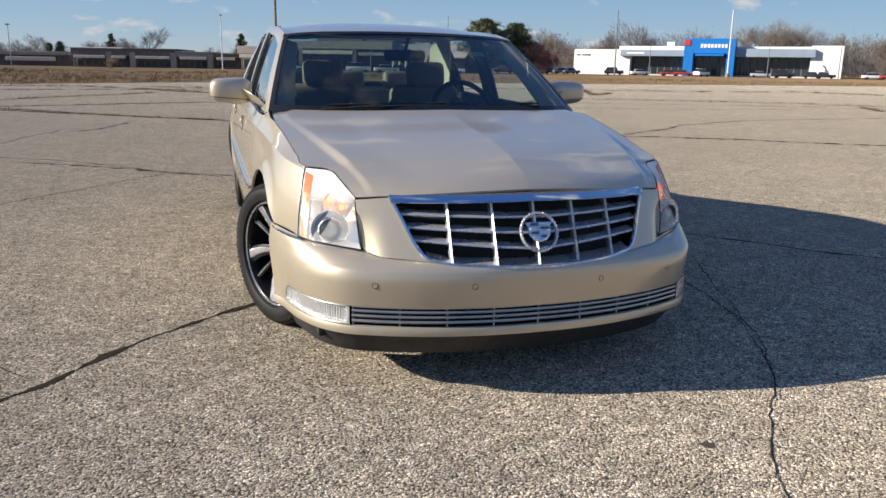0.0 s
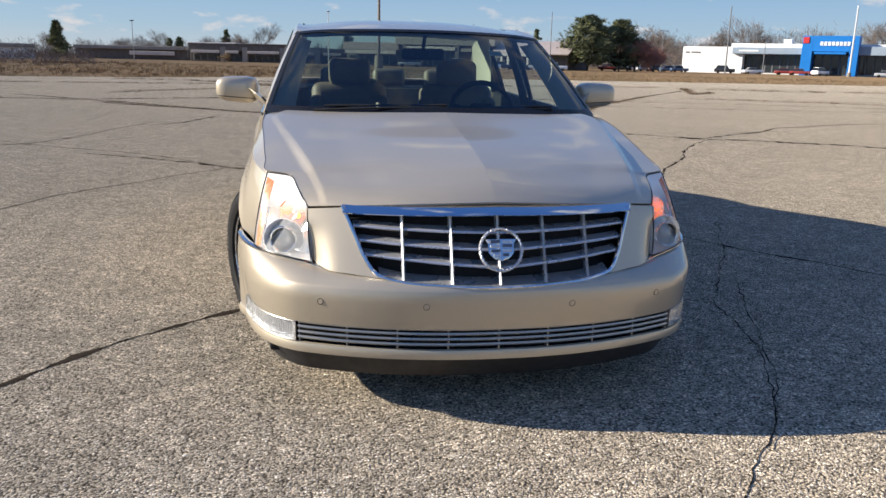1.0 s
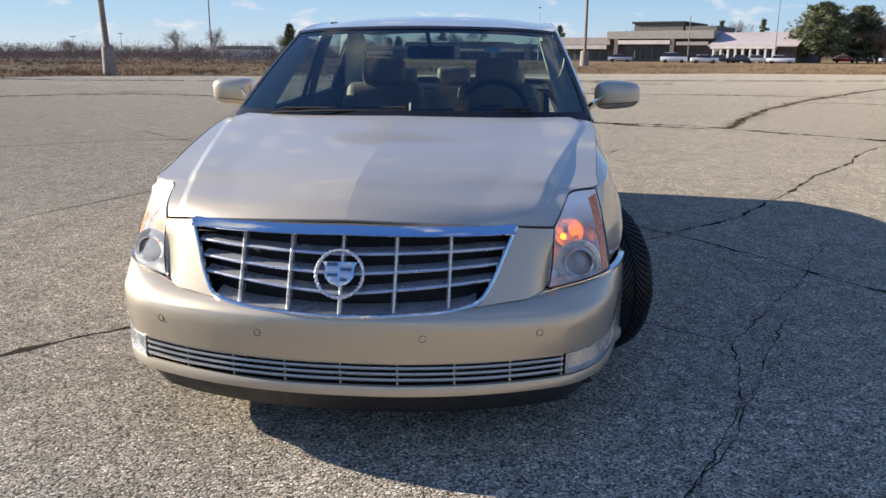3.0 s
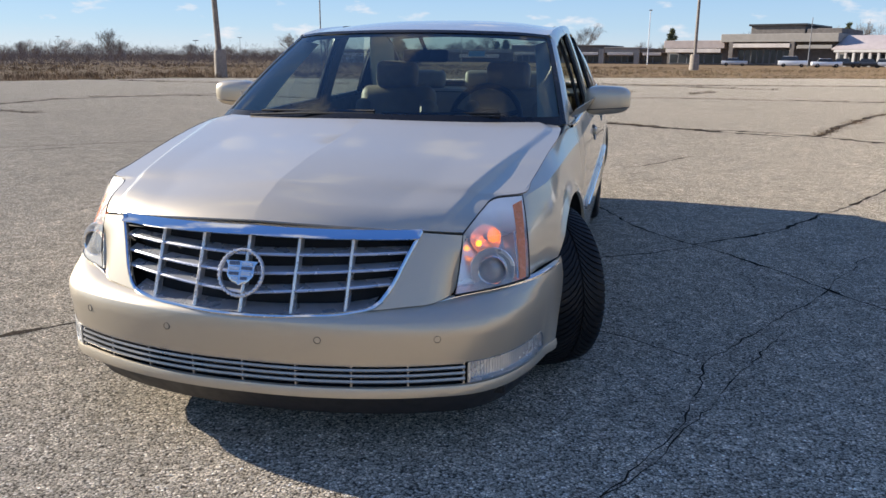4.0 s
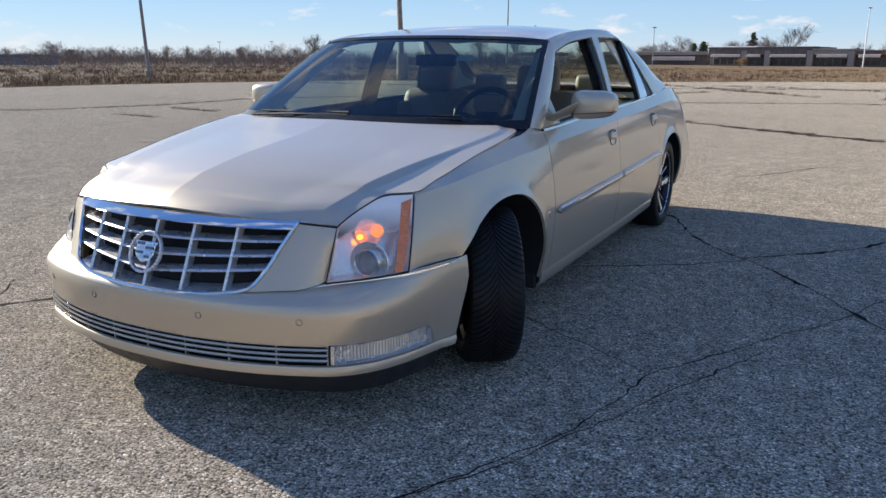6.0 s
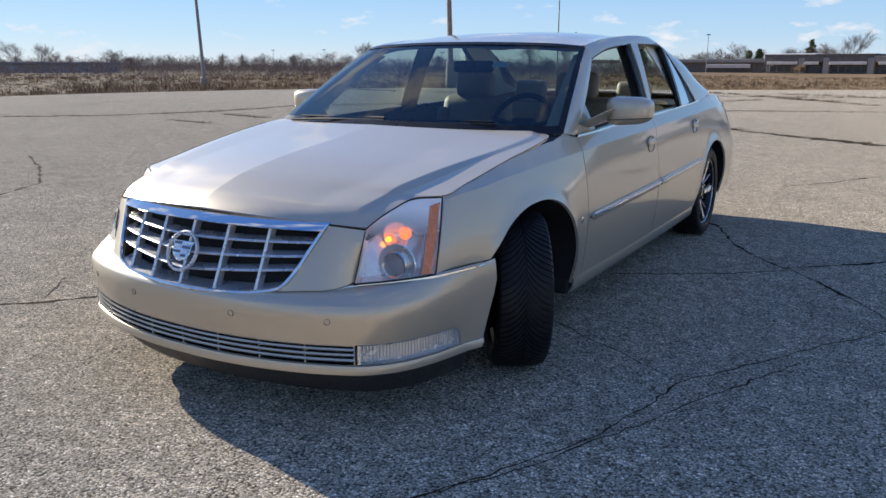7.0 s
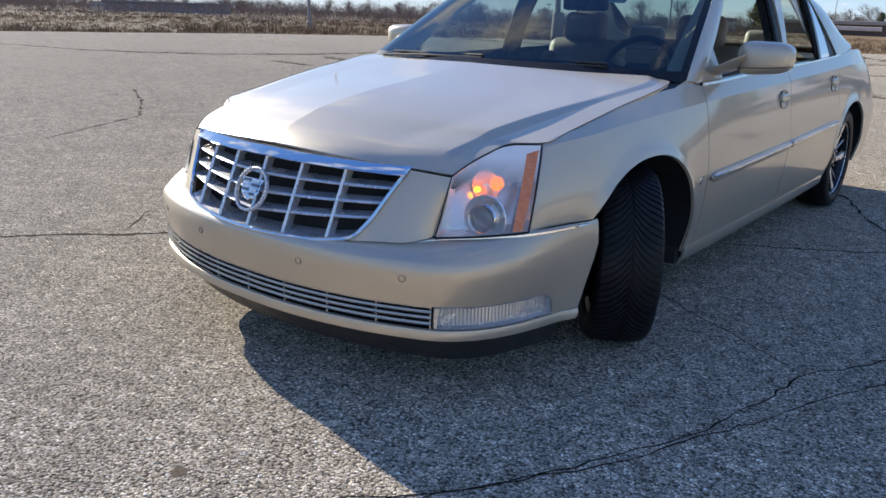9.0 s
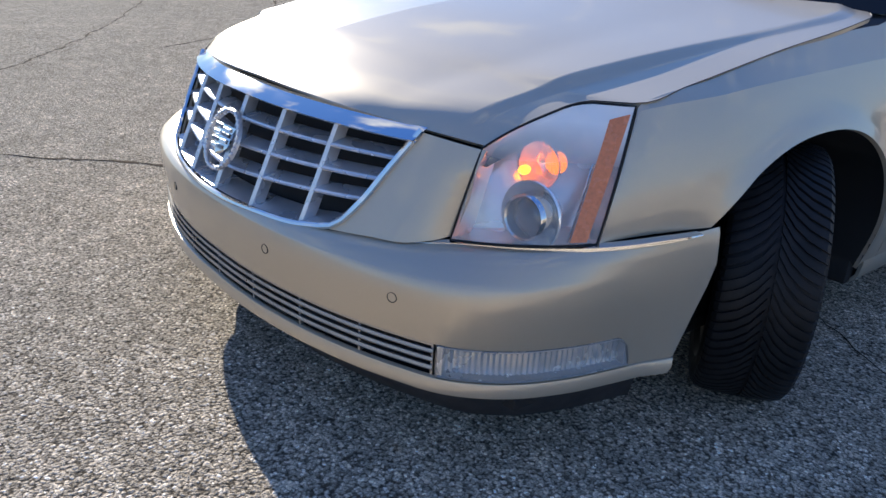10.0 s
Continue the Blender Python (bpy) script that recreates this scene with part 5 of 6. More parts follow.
for w, pts in (
    (0.085, [(-2.37, -1.24), (-1.96, -0.76), (-1.63, -0.37), (-1.39, -0.08), (-1.27, 0.01), (-1.01, 0.22), (-0.5, 0.6)]),
    (0.007, [(1.98, 0.70), (1.52, -0.35), (1.29, -0.89), (1.04, -1.27), (0.91, -1.46), (0.62, -1.77), (0.48, -1.97), (0.38, -2.15)]),
    (0.38, [(-9.5, 22.0), (-6.16, 19.02), (-3.04, 15.93), (-0.98, 14.31), (0.57, 13.04), (1.69, 12.28), (3.03, 11.9), (4.24, 11.32), (5.2, 10.35), (6.43, 9.45), (8.29, 8.57), (9.78, 7.41), (14, 5.2)]),
    (0.055, [(-6.2, 9.4), (-3.69, 7.41), (-2.66, 6.64), (-1.52, 5.65), (-0.84, 5.19), (0.94, 3.62), (1.28, 2.97), (1.66, 2.34), (2.06, 1.81), (2.44, 1.30), (2.70, 0.93), (2.96, 0.57), (3.6, -0.1)]),
    (0.022, [(-3.39, 2.37), (-3.1, 3.2), (-2.92, 3.75), (-2.46, 4.36), (-1.96, 5.12), (-1.5, 5.66)]),
    (0.36, [(4.24, 11.32), (5.3, 13.9), (6.58, 16.7), (8.89, 20.89), (13.09, 27.38), (19, 36)]),
    (0.055, [(1.66, 2.34), (2.11, 3.0), (2.71, 3.85), (4.02, 5.85), (4.68, 6.97), (6.43, 9.45)]),
    (0.008, [(0.9, -1.5), (1.06, -1.25), (1.22, -0.95), (1.36, -0.7), (1.43, -0.48), (1.49, -0.15), (1.54, 0.11), (1.85, 0.62), (2.2, 1.2), (2.84, 2.5)]),
    (0.016, [(0.70, 1.64), (1.31, 2.03), (1.66, 2.34)]),
    (0.014, [(0.73, 0.58), (1.15, 0.34), (1.47, 0.14)]),
    (0.5, [(-30, 5.5), (-22, 7.2), (-18, 8.15), (-15.93, 9.96), (-14.96, 12.97), (-15.2, 16.79), (-13.66, 19.73), (-11.63, 22.81)]),
    (0.45, [(-15.2, 18.0), (-11.5, 20.5), (-7.11, 19.42), (-3.5, 21.5), (2.0, 24.0), (9.0, 23.5), (22.0, 20.0)]),
    (0.05, [(-9.03, 1.84), (-6.93, 0.76), (-5.44, -0.14), (-4.57, -0.79), (-3.9, -1.6)]),
    (0.08, [(-8.9, 3.67), (-7.4, 2.9), (-6.09, 2.07), (-5.2, 0.6)]),
    (0.07, [(-7.8, 5.6), (-6.21, 7.14), (-5.55, 7.72), (-4.61, 8.05), (-4.01, 9.65), (-3.6, 12.0)]),
    (0.016, [(-2.2, -0.2), (-2.04, -0.4), (-1.88, -0.55)]),
    (0.45, [(-28, 33), (-20, 31), (-8, 33), (4, 37), (20, 41), (45, 43)]),
    (0.26, [(8.0, 20.0), (14.0, 18.5), (24.0, 19.0), (40, 22)]),
    (0.5, [(14.0, 26.1), (16.7, 25.2), (19.3, 23.9), (21.5, 22.6), (23.7, 20.1)]),
    (0.5, [(19.2, 33.2), (16.9, 30.6), (20.4, 38.8), (25.7, 36.9), (35.3, 37.7), (36.6, 32.4)]),
    (0.5, [(22.1, 19.6), (20.4, 16.9)]),
    (0.5, [(-6.0, 18.2), (-4.5, 17.0), (-3.2, 16.1), (-1.9, 15.1), (-0.7, 14.3)]),
    (0.5, [(-10.3, 38.6), (-6.9, 38.7), (-3.8, 35.1), (-0.2, 30.1)]),
    (0.5, [(-7.2, 23.8), (-5.5, 26.6), (-4.5, 27.8), (-2.9, 31.0)]),
    (0.114, [(-3.6, 7.0), (-2.7, 6.5), (-1.9, 5.9), (-1.6, 5.6), (-1.0, 5.2)]),
    (0.18, [(-3.5, 11.2), (-3.0, 12.1), (-2.6, 13.7)]),
    (0.5, [(-4.3, 38.9), (0.0, 36.9), (3.2, 34.9), (5.7, 33.1), (7.0, 32.7)]),
    (0.5, [(-2.8, 32.9), (-0.8, 30.7), (1.2, 28.0)]),
    (0.5, [(3.1, 27.1), (4.4, 29.7)]),
    (0.3, [(-13.1, 9.9), (-11.5, 9.6)]),
    (0.3, [(-13.8, 12.2), (-11.6, 11.7)]),
    (0.11, [(-7.1, 5.6), (-6.7, 6.1), (-6.4, 6.4)]),
    (0.04, [(1.1, 6.3), (1.4, 6.7), (2.0, 7.8)]),
    (0.5, [(-0.2, 13.6), (0.6, 13.2), (1.6, 12.5), (2.6, 11.7), (3.4, 11.3), (3.9, 11.1)]),
    (0.2, [(6.4, 9.45), (9.5, 12.0), (12.0, 13.2), (18, 14.2), (30, 15)]),
):
    crack(pts, w)
bm = turned(spin([(0.0005, 0.026), (0.0012, 0.014), (0.0014, 0.0)], 18, "z"), Matrix.Translation((0.39, -1.745, 0)) @ Matrix.Diagonal((1, 0.7, 1, 1)))
for v in bm.verts:
    v.co.xy += Vector((0.016 * noise.noise(v.co * 45), 0.016 * noise.noise(v.co * 52)))
tagged(part("oil_spot", bm, plain("oil_stain", (0.085, 0.07, 0.056), 0.95, grain=0.45, size=90, bump=0.6, Specular_IOR_Level=0.02)), "dark round oil spot on the asphalt", "stain", kind="structure")


# ---- weeds ----
def tufts(name, spots, high, mat, label, n=7, seed=3):
    r = random.Random(seed)
    verts, faces = [], []
    for x, y, k in spots:
        for _ in range(n):
            a, l = r.uniform(0, 6.28), high * k * r.uniform(0.4, 1.15)
            w = 0.006 * l + 0.0024 * max(1.0, math.hypot(x, y) / 14)
            bx, by = x + r.uniform(-0.25, 0.25) * k, y + r.uniform(-0.25, 0.25) * k
            lean = r.uniform(0.15, 1.3) * l
            c, s = math.cos(a), math.sin(a)
            i = len(verts)
            z0 = -0.09 if not on_lot(bx, by) else 0.0
            verts += [(bx - s * w, by + c * w, z0), (bx + s * w, by - c * w, z0), (bx + c * lean * 0.4 + s * w, by + s * lean * 0.4 - c * w, z0 + l * 0.6), (bx + c * lean * 0.4 - s * w, by + s * lean * 0.4 + c * w, z0 + l * 0.6), (bx + c * lean, by + s * lean, z0 + l)]
            faces += [(i, i + 1, i + 2, i + 3), (i + 3, i + 2, i + 4)]
    me = bpy.data.meshes.new(name)
    me.from_pydata(verts, [], faces)
    me.materials.append(mat)
    return tagged(new(name, me), label, "grass", kind="stuff")


def on_lot(x, y):
    inside = False
    for (ax, ay), (bx, by) in zip(EDGE, EDGE[1:] + EDGE[:1]):
        if (ay > y) != (by > y) and x < ax + (y - ay) / (by - ay) * (bx - ax):
            inside = not inside
    return inside


EYE0 = Vector((0.8, -3.4, 0))


EYE1 = Vector((-1.19, -3.79, 0))


def at(az, dist, z=-0.09, eye=EYE0):
    """A place by compass angle from the car's line (+ to its left side) and distance from the walk."""
    return Vector((eye.x + dist * math.sin(radians(az)), eye.y + dist * math.cos(radians(az)), z))


FAR_LINES = (
    (((14.0, 26.1), (16.7, 25.2), (19.3, 23.9), (21.5, 22.6), (23.7, 20.1)), 0.6),
    (((19.2, 33.2), (16.9, 30.6), (20.4, 38.8), (25.7, 36.9), (35.3, 37.7), (36.6, 32.4)), 0.75),
    (((22.1, 19.6), (20.4, 16.9)), 0.55),
    (((-6.0, 18.2), (-4.5, 17.0), (-3.2, 16.1), (-1.9, 15.1), (-0.7, 14.3)), 0.35),
    (((-10.3, 38.6), (-6.9, 38.7), (-3.8, 35.1), (-0.2, 30.1)), 0.71),
    (((-7.2, 23.8), (-5.5, 26.6), (-4.5, 27.8), (-2.9, 31.0)), 0.56),
    (((-4.3, 38.9), (0.0, 36.9), (3.2, 34.9), (5.7, 33.1), (7.0, 32.7)), 0.7),
    (((-2.8, 32.9), (-0.8, 30.7), (1.2, 28.0)), 0.61),
    (((3.1, 27.1), (4.4, 29.7)), 0.58),
    (((-13.1, 9.9), (-11.5, 9.6)), 0.32),
    (((-13.8, 12.2), (-11.6, 11.7)), 0.36),
)
r2 = random.Random(21)
spots, stalks = [], []
for _ in range(24000):
    az = r2.uniform(-78, 55)
    d = 30 + 95 * r2.random() ** 1.7
    p = at(az, d)
    if on_lot(p.x, p.y):
        continue
    k = 0.35 + 1.3 * max(0, noise.noise((p.x * 0.09, p.y * 0.09, 2)) + 0.25) * r2.uniform(0.4, 1.2)
    spots.append((p.x, p.y, k))
    patch = noise.noise((p.x * 0.05, p.y * 0.05, 7)) + 0.6 * noise.noise((p.x * 0.21, p.y * 0.21, 3))
    if az < 2 and r2.random() < 0.75 * max(0, patch + 0.12):
        stalks.append((p.x, p.y, 0.4 + r2.random() ** 2 * 1.3 + 0.9 * max(0, patch)))
tufts("dry_grass", spots, 0.17, STRAW, "dry yellow grass beyond the asphalt lot", 11)
tufts("weeds", stalks, 0.24, WEED, "brown dry weeds along the lot's edge", 14, 5)
spots = []
for line, k in ((((4.24, 11.32), (6.58, 16.7), (8.89, 20.89), (13.09, 27.38)), 0.35), (((-6.2, 19.0), (-3.0, 15.9), (-1, 14.3), (1.7, 12.3)), 0.25), (((-18, 8.15), (-15.9, 10), (-15, 13), (-15.2, 16.8)), 0.28), (((-28, 33), (-20, 31), (-8, 33), (4, 37), (20, 41)), 0.4), (((-15.2, 18.0), (-11.5, 20.5), (-7.1, 19.4), (2, 24), (9, 23.5)), 0.25)) + FAR_LINES:
    for a, b in zip(line, line[1:]):
        for _ in range(int(math.hypot(b[0] - a[0], b[1] - a[1]) * (22 if k < 0.41 else 12))):
            t = r2.random()
            if noise.noise((a[0] + t * (b[0] - a[0]), a[1] + t * 5, 1)) > -0.25:
                spots.append((a[0] + t * (b[0] - a[0]) + r2.gauss(0, 0.10), a[1] + t * (b[1] - a[1]) + r2.gauss(0, 0.10), k))
tufts("crack_grass", spots, 0.13, WEED, "dry grass growing from the cracks", 5, 8)

# ---- light poles ----
POLE = plain("weathered_pole", (0.16, 0.135, 0.115), 0.7, grain=0.25, size=4)
STEEL = plain("grey_steel_pole", (0.17, 0.175, 0.185), 0.6, 0.3, grain=0.15, size=3)
WHITEPOLE = plain("white_painted_pole", (0.55, 0.56, 0.57), 0.5, grain=0.08, size=3)
CONCRETE = plain("concrete", (0.22, 0.19, 0.16), 0.9, grain=0.2, size=5, bump=0.3)


def light_pole(name, label, p, high, r, mat, base=None, head=True, lean=(0, 0), arm=0.9):
    ob = thing(name, label, "pole", Matrix.Translation(p), "light poles round the lot")
    top = Vector((lean[0], lean[1], high))
    part("shaft", tube([Vector((0, 0, 0)), top * 0.5, top], r, 10, taper=lambda t: 1 - 0.4 * t), mat, ob)
    if base:
        part("footing", spin([(0, base[0]), (base[1] * 0.92, base[0] * 0.94), (base[1], base[0] * 0.8), (base[1], 0)], 14, "z"), CONCRETE, ob, "worn concrete footing")
    if head:
        part("lamp_arm", tube([top + Vector((-arm, 0, -0.1)), top + Vector((arm, 0, -0.1))], 0.05, 6), mat, ob)
        for q in (-1, 1):
            part("lamp_head", box(top.x + q * arm - 0.32, top.x + q * arm + 0.32, top.y - 0.2, top.y + 0.2, high - 0.22, high - 0.06, 0.04), mat, ob)
    return ob


light_pole("light_pole", "weathered brown pole on a concrete footing at the lot's edge", Vector((-23.8, 41.6, -0.09)), 13, 0.19, POLE, (0.38, 1.7), False, (-0.5, 0))
light_pole("light_pole", "tall grey pole among the dry weeds", Vector((-42.5, 37.9, -0.09)), 12, 0.13, STEEL, (0.3, 0.5), False, (-0.7, 0))
light_pole("light_pole", "tall grey light pole on a pale footing", Vector((7.85, 95, -0.09)), 15, 0.20, POLE, (0.55, 1.8), False)
light_pole("light_pole", "thin grey light pole far behind the lot", Vector((-41.1, 100.4, -0.09)), 15, 0.11, STEEL, None, False)
light_pole("light_pole", "white light pole with a small round head", at(0.9, 172), 11.0, 0.12, WHITEPOLE, None, True, arm=0.05)
light_pole("light_pole", "white light pole in front of the car dealer", at(36.6, 190, eye=EYE1), 14.5, 0.22, WHITEPOLE, (0.45, 0.9), False)
light_pole("light_pole", "grey pole in front of the car dealer", at(29.1, 190, eye=EYE1), 14.5, 0.18, STEEL, None, False)
for az, hh in ((38.7, 8.2), (43.0, 8.2), (31.0, 8.0), (24.4, 9.5)):
    light_pole("light_pole", "dark parking light with two heads", at(az, 196), hh, 0.11, STEEL)
light_pole("light_pole", "grey pole beside the pines", at(16.6, 150), 10.5, 0.10, STEEL, None, False)
light_pole("light_pole", "grey pole in front of the store", at(11.1, 150), 8.2, 0.10, STEEL, None, False)
for az, d, hh in ((-30.5, 190, 4.6), (-27.6, 230, 6.2), (-36.6, 210, 5.2), (-39, 260, 6.4), (-42.5, 240, 5.8)):
    light_pole("light_pole", "small far light pole", at(az, d), hh, 0.08, STEEL, arm=0.34)
light_pole("light_pole", "grey lamp post with a small round head before the shops", at(-12.1, 160), 7.4, 0.08, STEEL, None, True, arm=0.05)

# ---- buildings ----
WHITE = plain("white_panel", (0.78, 0.78, 0.77), 0.6, grain=0.05, size=0.6)
GREYBRICK = plain("dark_brick", (0.13, 0.115, 0.105), 0.9, grain=0.25, size=1.5, bump=0.3)
TAUPE = plain("taupe_render", (0.27, 0.25, 0.225), 0.85, grain=0.12, size=0.7)
# white of the wing's posts and band, greyed to stand in for shade
PALEPOST = plain("white_paint_shade_grey", (0.40, 0.385, 0.37), 0.7, grain=0.12, size=0.5)
BANDS = plain("faded_sign_band", (0.50, 0.455, 0.42), 0.8, grain=0.15, size=0.5)
PINKROOF = plain("faded_metal_roof", (0.36, 0.305, 0.285), 0.6, grain=0.1, size=0.8)
FASCIA = plain("blue_grey_fascia", (0.25, 0.31, 0.38), 0.5, grain=0.08, size=0.5)
BLUE = plain("bright_blue_panel", (0.01, 0.17, 0.52), 0.4, grain=0.06, size=0.5)
STORE = plain("dark_store_glass", (0.03, 0.035, 0.04), 0.08, grain=0.3, size=0.4)
RED = plain("red_panel", (0.5, 0.03, 0.03), 0.5, grain=0.1)


class Site:
    """A facade's local measure: u along it, v behind it, from its left end."""

    def __init__(self, name, label, category, a, b):
        d = b - a
        ang = math.degrees(math.atan2(d.y, d.x))
        self.len = d.length
        self.ob = thing(name, label, category, Matrix.Translation(a) @ pose(0, 0, 0, 0, 0, ang))

    def block(self, name, u0, u1, v0, v1, z0, z1, mat, label="", parent=None):
        return part(name, box(u0, u1, v0, v1, z0, z1, 0.05, 1), mat, parent or self.ob, label)

    def windows(self, u0, u1, n, v, z0, z1, gap=0.25):
        w = (u1 - u0) / n
        for i in range(n):
            win = self.block("window", u0 + i * w, u0 + (i + 1) * w, v - 0.06, v + 0.05, z0, z1, STEEL)
            self.block("pane", u0 + i * w + gap / 2, u0 + (i + 1) * w - gap / 2, v - 0.09, v, z0 + gap / 2, z1 - gap / 2, STORE, parent=win)


S = Site("dealer_building", "white car dealer building with a bright blue entrance portal", "building", at(26.25, 212, eye=EYE1), at(43.5, 205, eye=EYE1))
U = S.len / 476
S.block("wall", 0, 110 * U, 0, 25, 0, 6.3, WHITE)
S.block("wall", 84 * U, 430 * U, 2.5, 27, 0, 7.2, WHITE)
S.block("wall", 425 * U, 476 * U, 0, 26, 0, 7.4, WHITE)
S.block("roof_unit", 168 * U, 182 * U, 8, 12, 7.2, 8.4, WHITE)
S.block("canopy", 92 * U, 212 * U, -1.0, 2.5, 4.7, 6.2, FASCIA, "blue-grey canopy band")
S.block("canopy", 299 * U, 432 * U, -1.0, 2.5, 4.7, 6.6, FASCIA, "blue-grey canopy band")
S.windows(95 * U, 211 * U, 9, 2.45, 0.3, 4.6)
S.windows(300 * U, 424 * U, 10, 2.45, 0.3, 4.6)
portal = S.block("portal", 211 * U, 228 * U, -2.5, 3, 0, 8.9, BLUE, "bright blue entrance portal")
S.block("portal_side", 286 * U, 300 * U, -2.5, 3, 0, 8.9, BLUE, parent=portal)
S.block("portal_head", 228 * U, 286 * U, -2.5, 3, 5.4, 8.9, BLUE, parent=portal)
S.windows(229 * U, 285 * U, 4, 1.5, 0.1, 5.3)
S.block("portal_canopy", 232 * U, 282 * U, -3.2, -2.4, 4.8, 5.3, BLUE, parent=portal)
for i in range(8):
    S.block("sign_bar", (240 + 6.0 * i) * U, (244.6 + 6.0 * i) * U, -2.62, -2.5, 6.7, 7.6, WHITE, "white sign bar", portal)
S.block("sign_block", 212 * U, 222 * U, -2.65, -2.45, 7.2, 8.6, RED, "red sign block", portal)
for i in range(2):
    S.block("sign_bar", (5 + 11 * i) * U, (13 + 20 * i) * U, -0.12, 0.0, 4.7, 5.1, STEEL)
S.block("sign_bar", 104 * U, 138 * U, -1.1, -0.9, 5.2, 5.6, WHITE)

S = Site("store_building", "dark brick store with a raised centre and pale bands", "building", at(6.0, 178), at(12.7, 172))
U = S.len / 100
S.block("wall", 0, S.len, 0, 30, 0, 4.6, GREYBRICK)
S.block("roof_edge", -0.5, S.len + 0.5, -2.2, 30, 4.6, 6.2, TAUPE)
S.block("raised_wall", 16 * U, 66 * U, 4, 22, 6.2, 7.9, GREYBRICK)
S.block("raised_edge", 14 * U, 68 * U, 3.5, 23, 7.9, 8.3, BLACK)
S.block("raised_wall", 68 * U, 98 * U, 4, 22, 6.2, 7.3, GREYBRICK)
S.windows(12 * U, 60 * U, 8, -0.02, 0.3, 3.2)
S.block("pale_band", 10 * U, 62 * U, -2.3, -1.9, 3.5, 4.3, BANDS)
S.block("column", 6 * U, 10 * U, -2.2, -1.2, 0, 4.6, GREYBRICK)
S.block("column", 62 * U, 66 * U, -2.2, -1.2, 0, 4.6, GREYBRICK)
S.block("pale_band", 68 * U, 98 * U, -2.3, -1.9, 3.3, 4.0, TAUPE)

S = Site("store_wing", "low store wing with a faded pinkish metal roof and white posts", "building", at(12.7, 170), at(17.9, 165))
S.block("wall", 0, S.len, 0, 18, 0, 3.2, GREYBRICK)
bm = sheet(lambda u, k: (u, (-1.5, 6, 16)[k], (3.2, 5.9, 5.6)[k]), lin(-0.5, S.len + 0.5, 8), range(3))
part("roof", bm, PINKROOF, S.ob, "faded pinkish metal roof", thick=0.2)
S.block("pale_band", 0, S.len * 0.8, -1.6, -1.3, 2.6, 3.1, PALEPOST)
for i in range(9):
    S.block("post", 0.5 + i * S.len * 0.09, 0.95 + i * S.len * 0.09, -1.5, -1.1, 0, 2.6, PALEPOST)
S.windows(0.5, S.len * 0.8, 7, -0.02, 0.3, 2.4)

S = Site("shop_row", "row of low shops with dark fronts and pale bands", "building", at(2.2, 182), at(6.0, 178))
S.block("wall", 0, S.len, 0, 18, 0, 3.4, GREYBRICK)
S.block("roof_edge", -0.3, S.len, -1.5, 18, 3.4, 5.0, PINKROOF)
S.block("pale_band", 0.2, S.len * 0.95, -1.7, -1.4, 2.5, 3.3, BANDS)
S.windows(0.5, S.len * 0.95, 6, -0.02, 0.2, 2.3)

S = Site("shop_row", "long row of low shops with dark roofs and pale bands", "building", at(-8.4, 195), at(2.2, 186))
U = S.len / 100
S.block("wall", 0, S.len, 0, 18, 0, 2.4, GREYBRICK)
for u0, u1, zz, mat in ((0, 30, 4.0, WHITE), (30, 62, 3.9, GREYBRICK), (62, 84, 3.4, TAUPE), (84, 100, 3.1, GREYBRICK)):
    S.block("roof_edge", u0 * U, u1 * U, -1.5, 18, 2.4, zz, GREYBRICK if mat is WHITE else mat)
    S.block("roof_cap", u0 * U - 0.2, u1 * U + 0.2, -1.7, 18, zz, zz + 0.25, mat)
for u0, u1 in ((2, 20), (24, 32), (38, 58), (64, 80), (86, 97)):
    S.block("pale_band", u0 * U, u1 * U, -1.75, -1.5, 1.9, 2.5, BANDS)
    S.windows(u0 * U, u1 * U, max(2, int((u1 - u0) / 4)), -0.02, 0.2, 1.8)
for u in (22, 36, 60, 82):
    S.block("column", u * U - 0.6, u * U + 0.6, -1.6, 0, 0, 3.3, TAUPE)

S = Site("shop_row", "low grey shops half hidden by weeds", "building", at(-15.5, 215), at(-8.6, 205))
S.block("wall", 0, S.len, 0, 16, 0, 2.4, GREYBRICK)
S.block("roof_edge", 0, S.len, -1, 16, 2.4, 3.2, TAUPE)
S.block("pale_band", S.len * 0.5, S.len * 0.9, -1.2, -1.0, 1.1, 2.0, BANDS)
S = Site("shed_building", "long low bluish shed far off", "building", at(-60.5, 150), at(-52.5, 155))
S.block("wall", 0, S.len, 0, 15, 0, 1.4, FASCIA)
S.block("roof_edge", -0.4, S.len + 0.4, -0.8, 15.5, 1.4, 1.8, STEEL)
S = Site("shed_building", "small white shed far off", "building", at(-21.3, 170), at(-18.6, 168))
S.block("wall", 0, S.len, 0, 9, 0, 2.0, WHITE)
S.block("roof_edge", -0.2, S.len + 0.2, -0.4, 9, 2.0, 2.7, TAUPE)


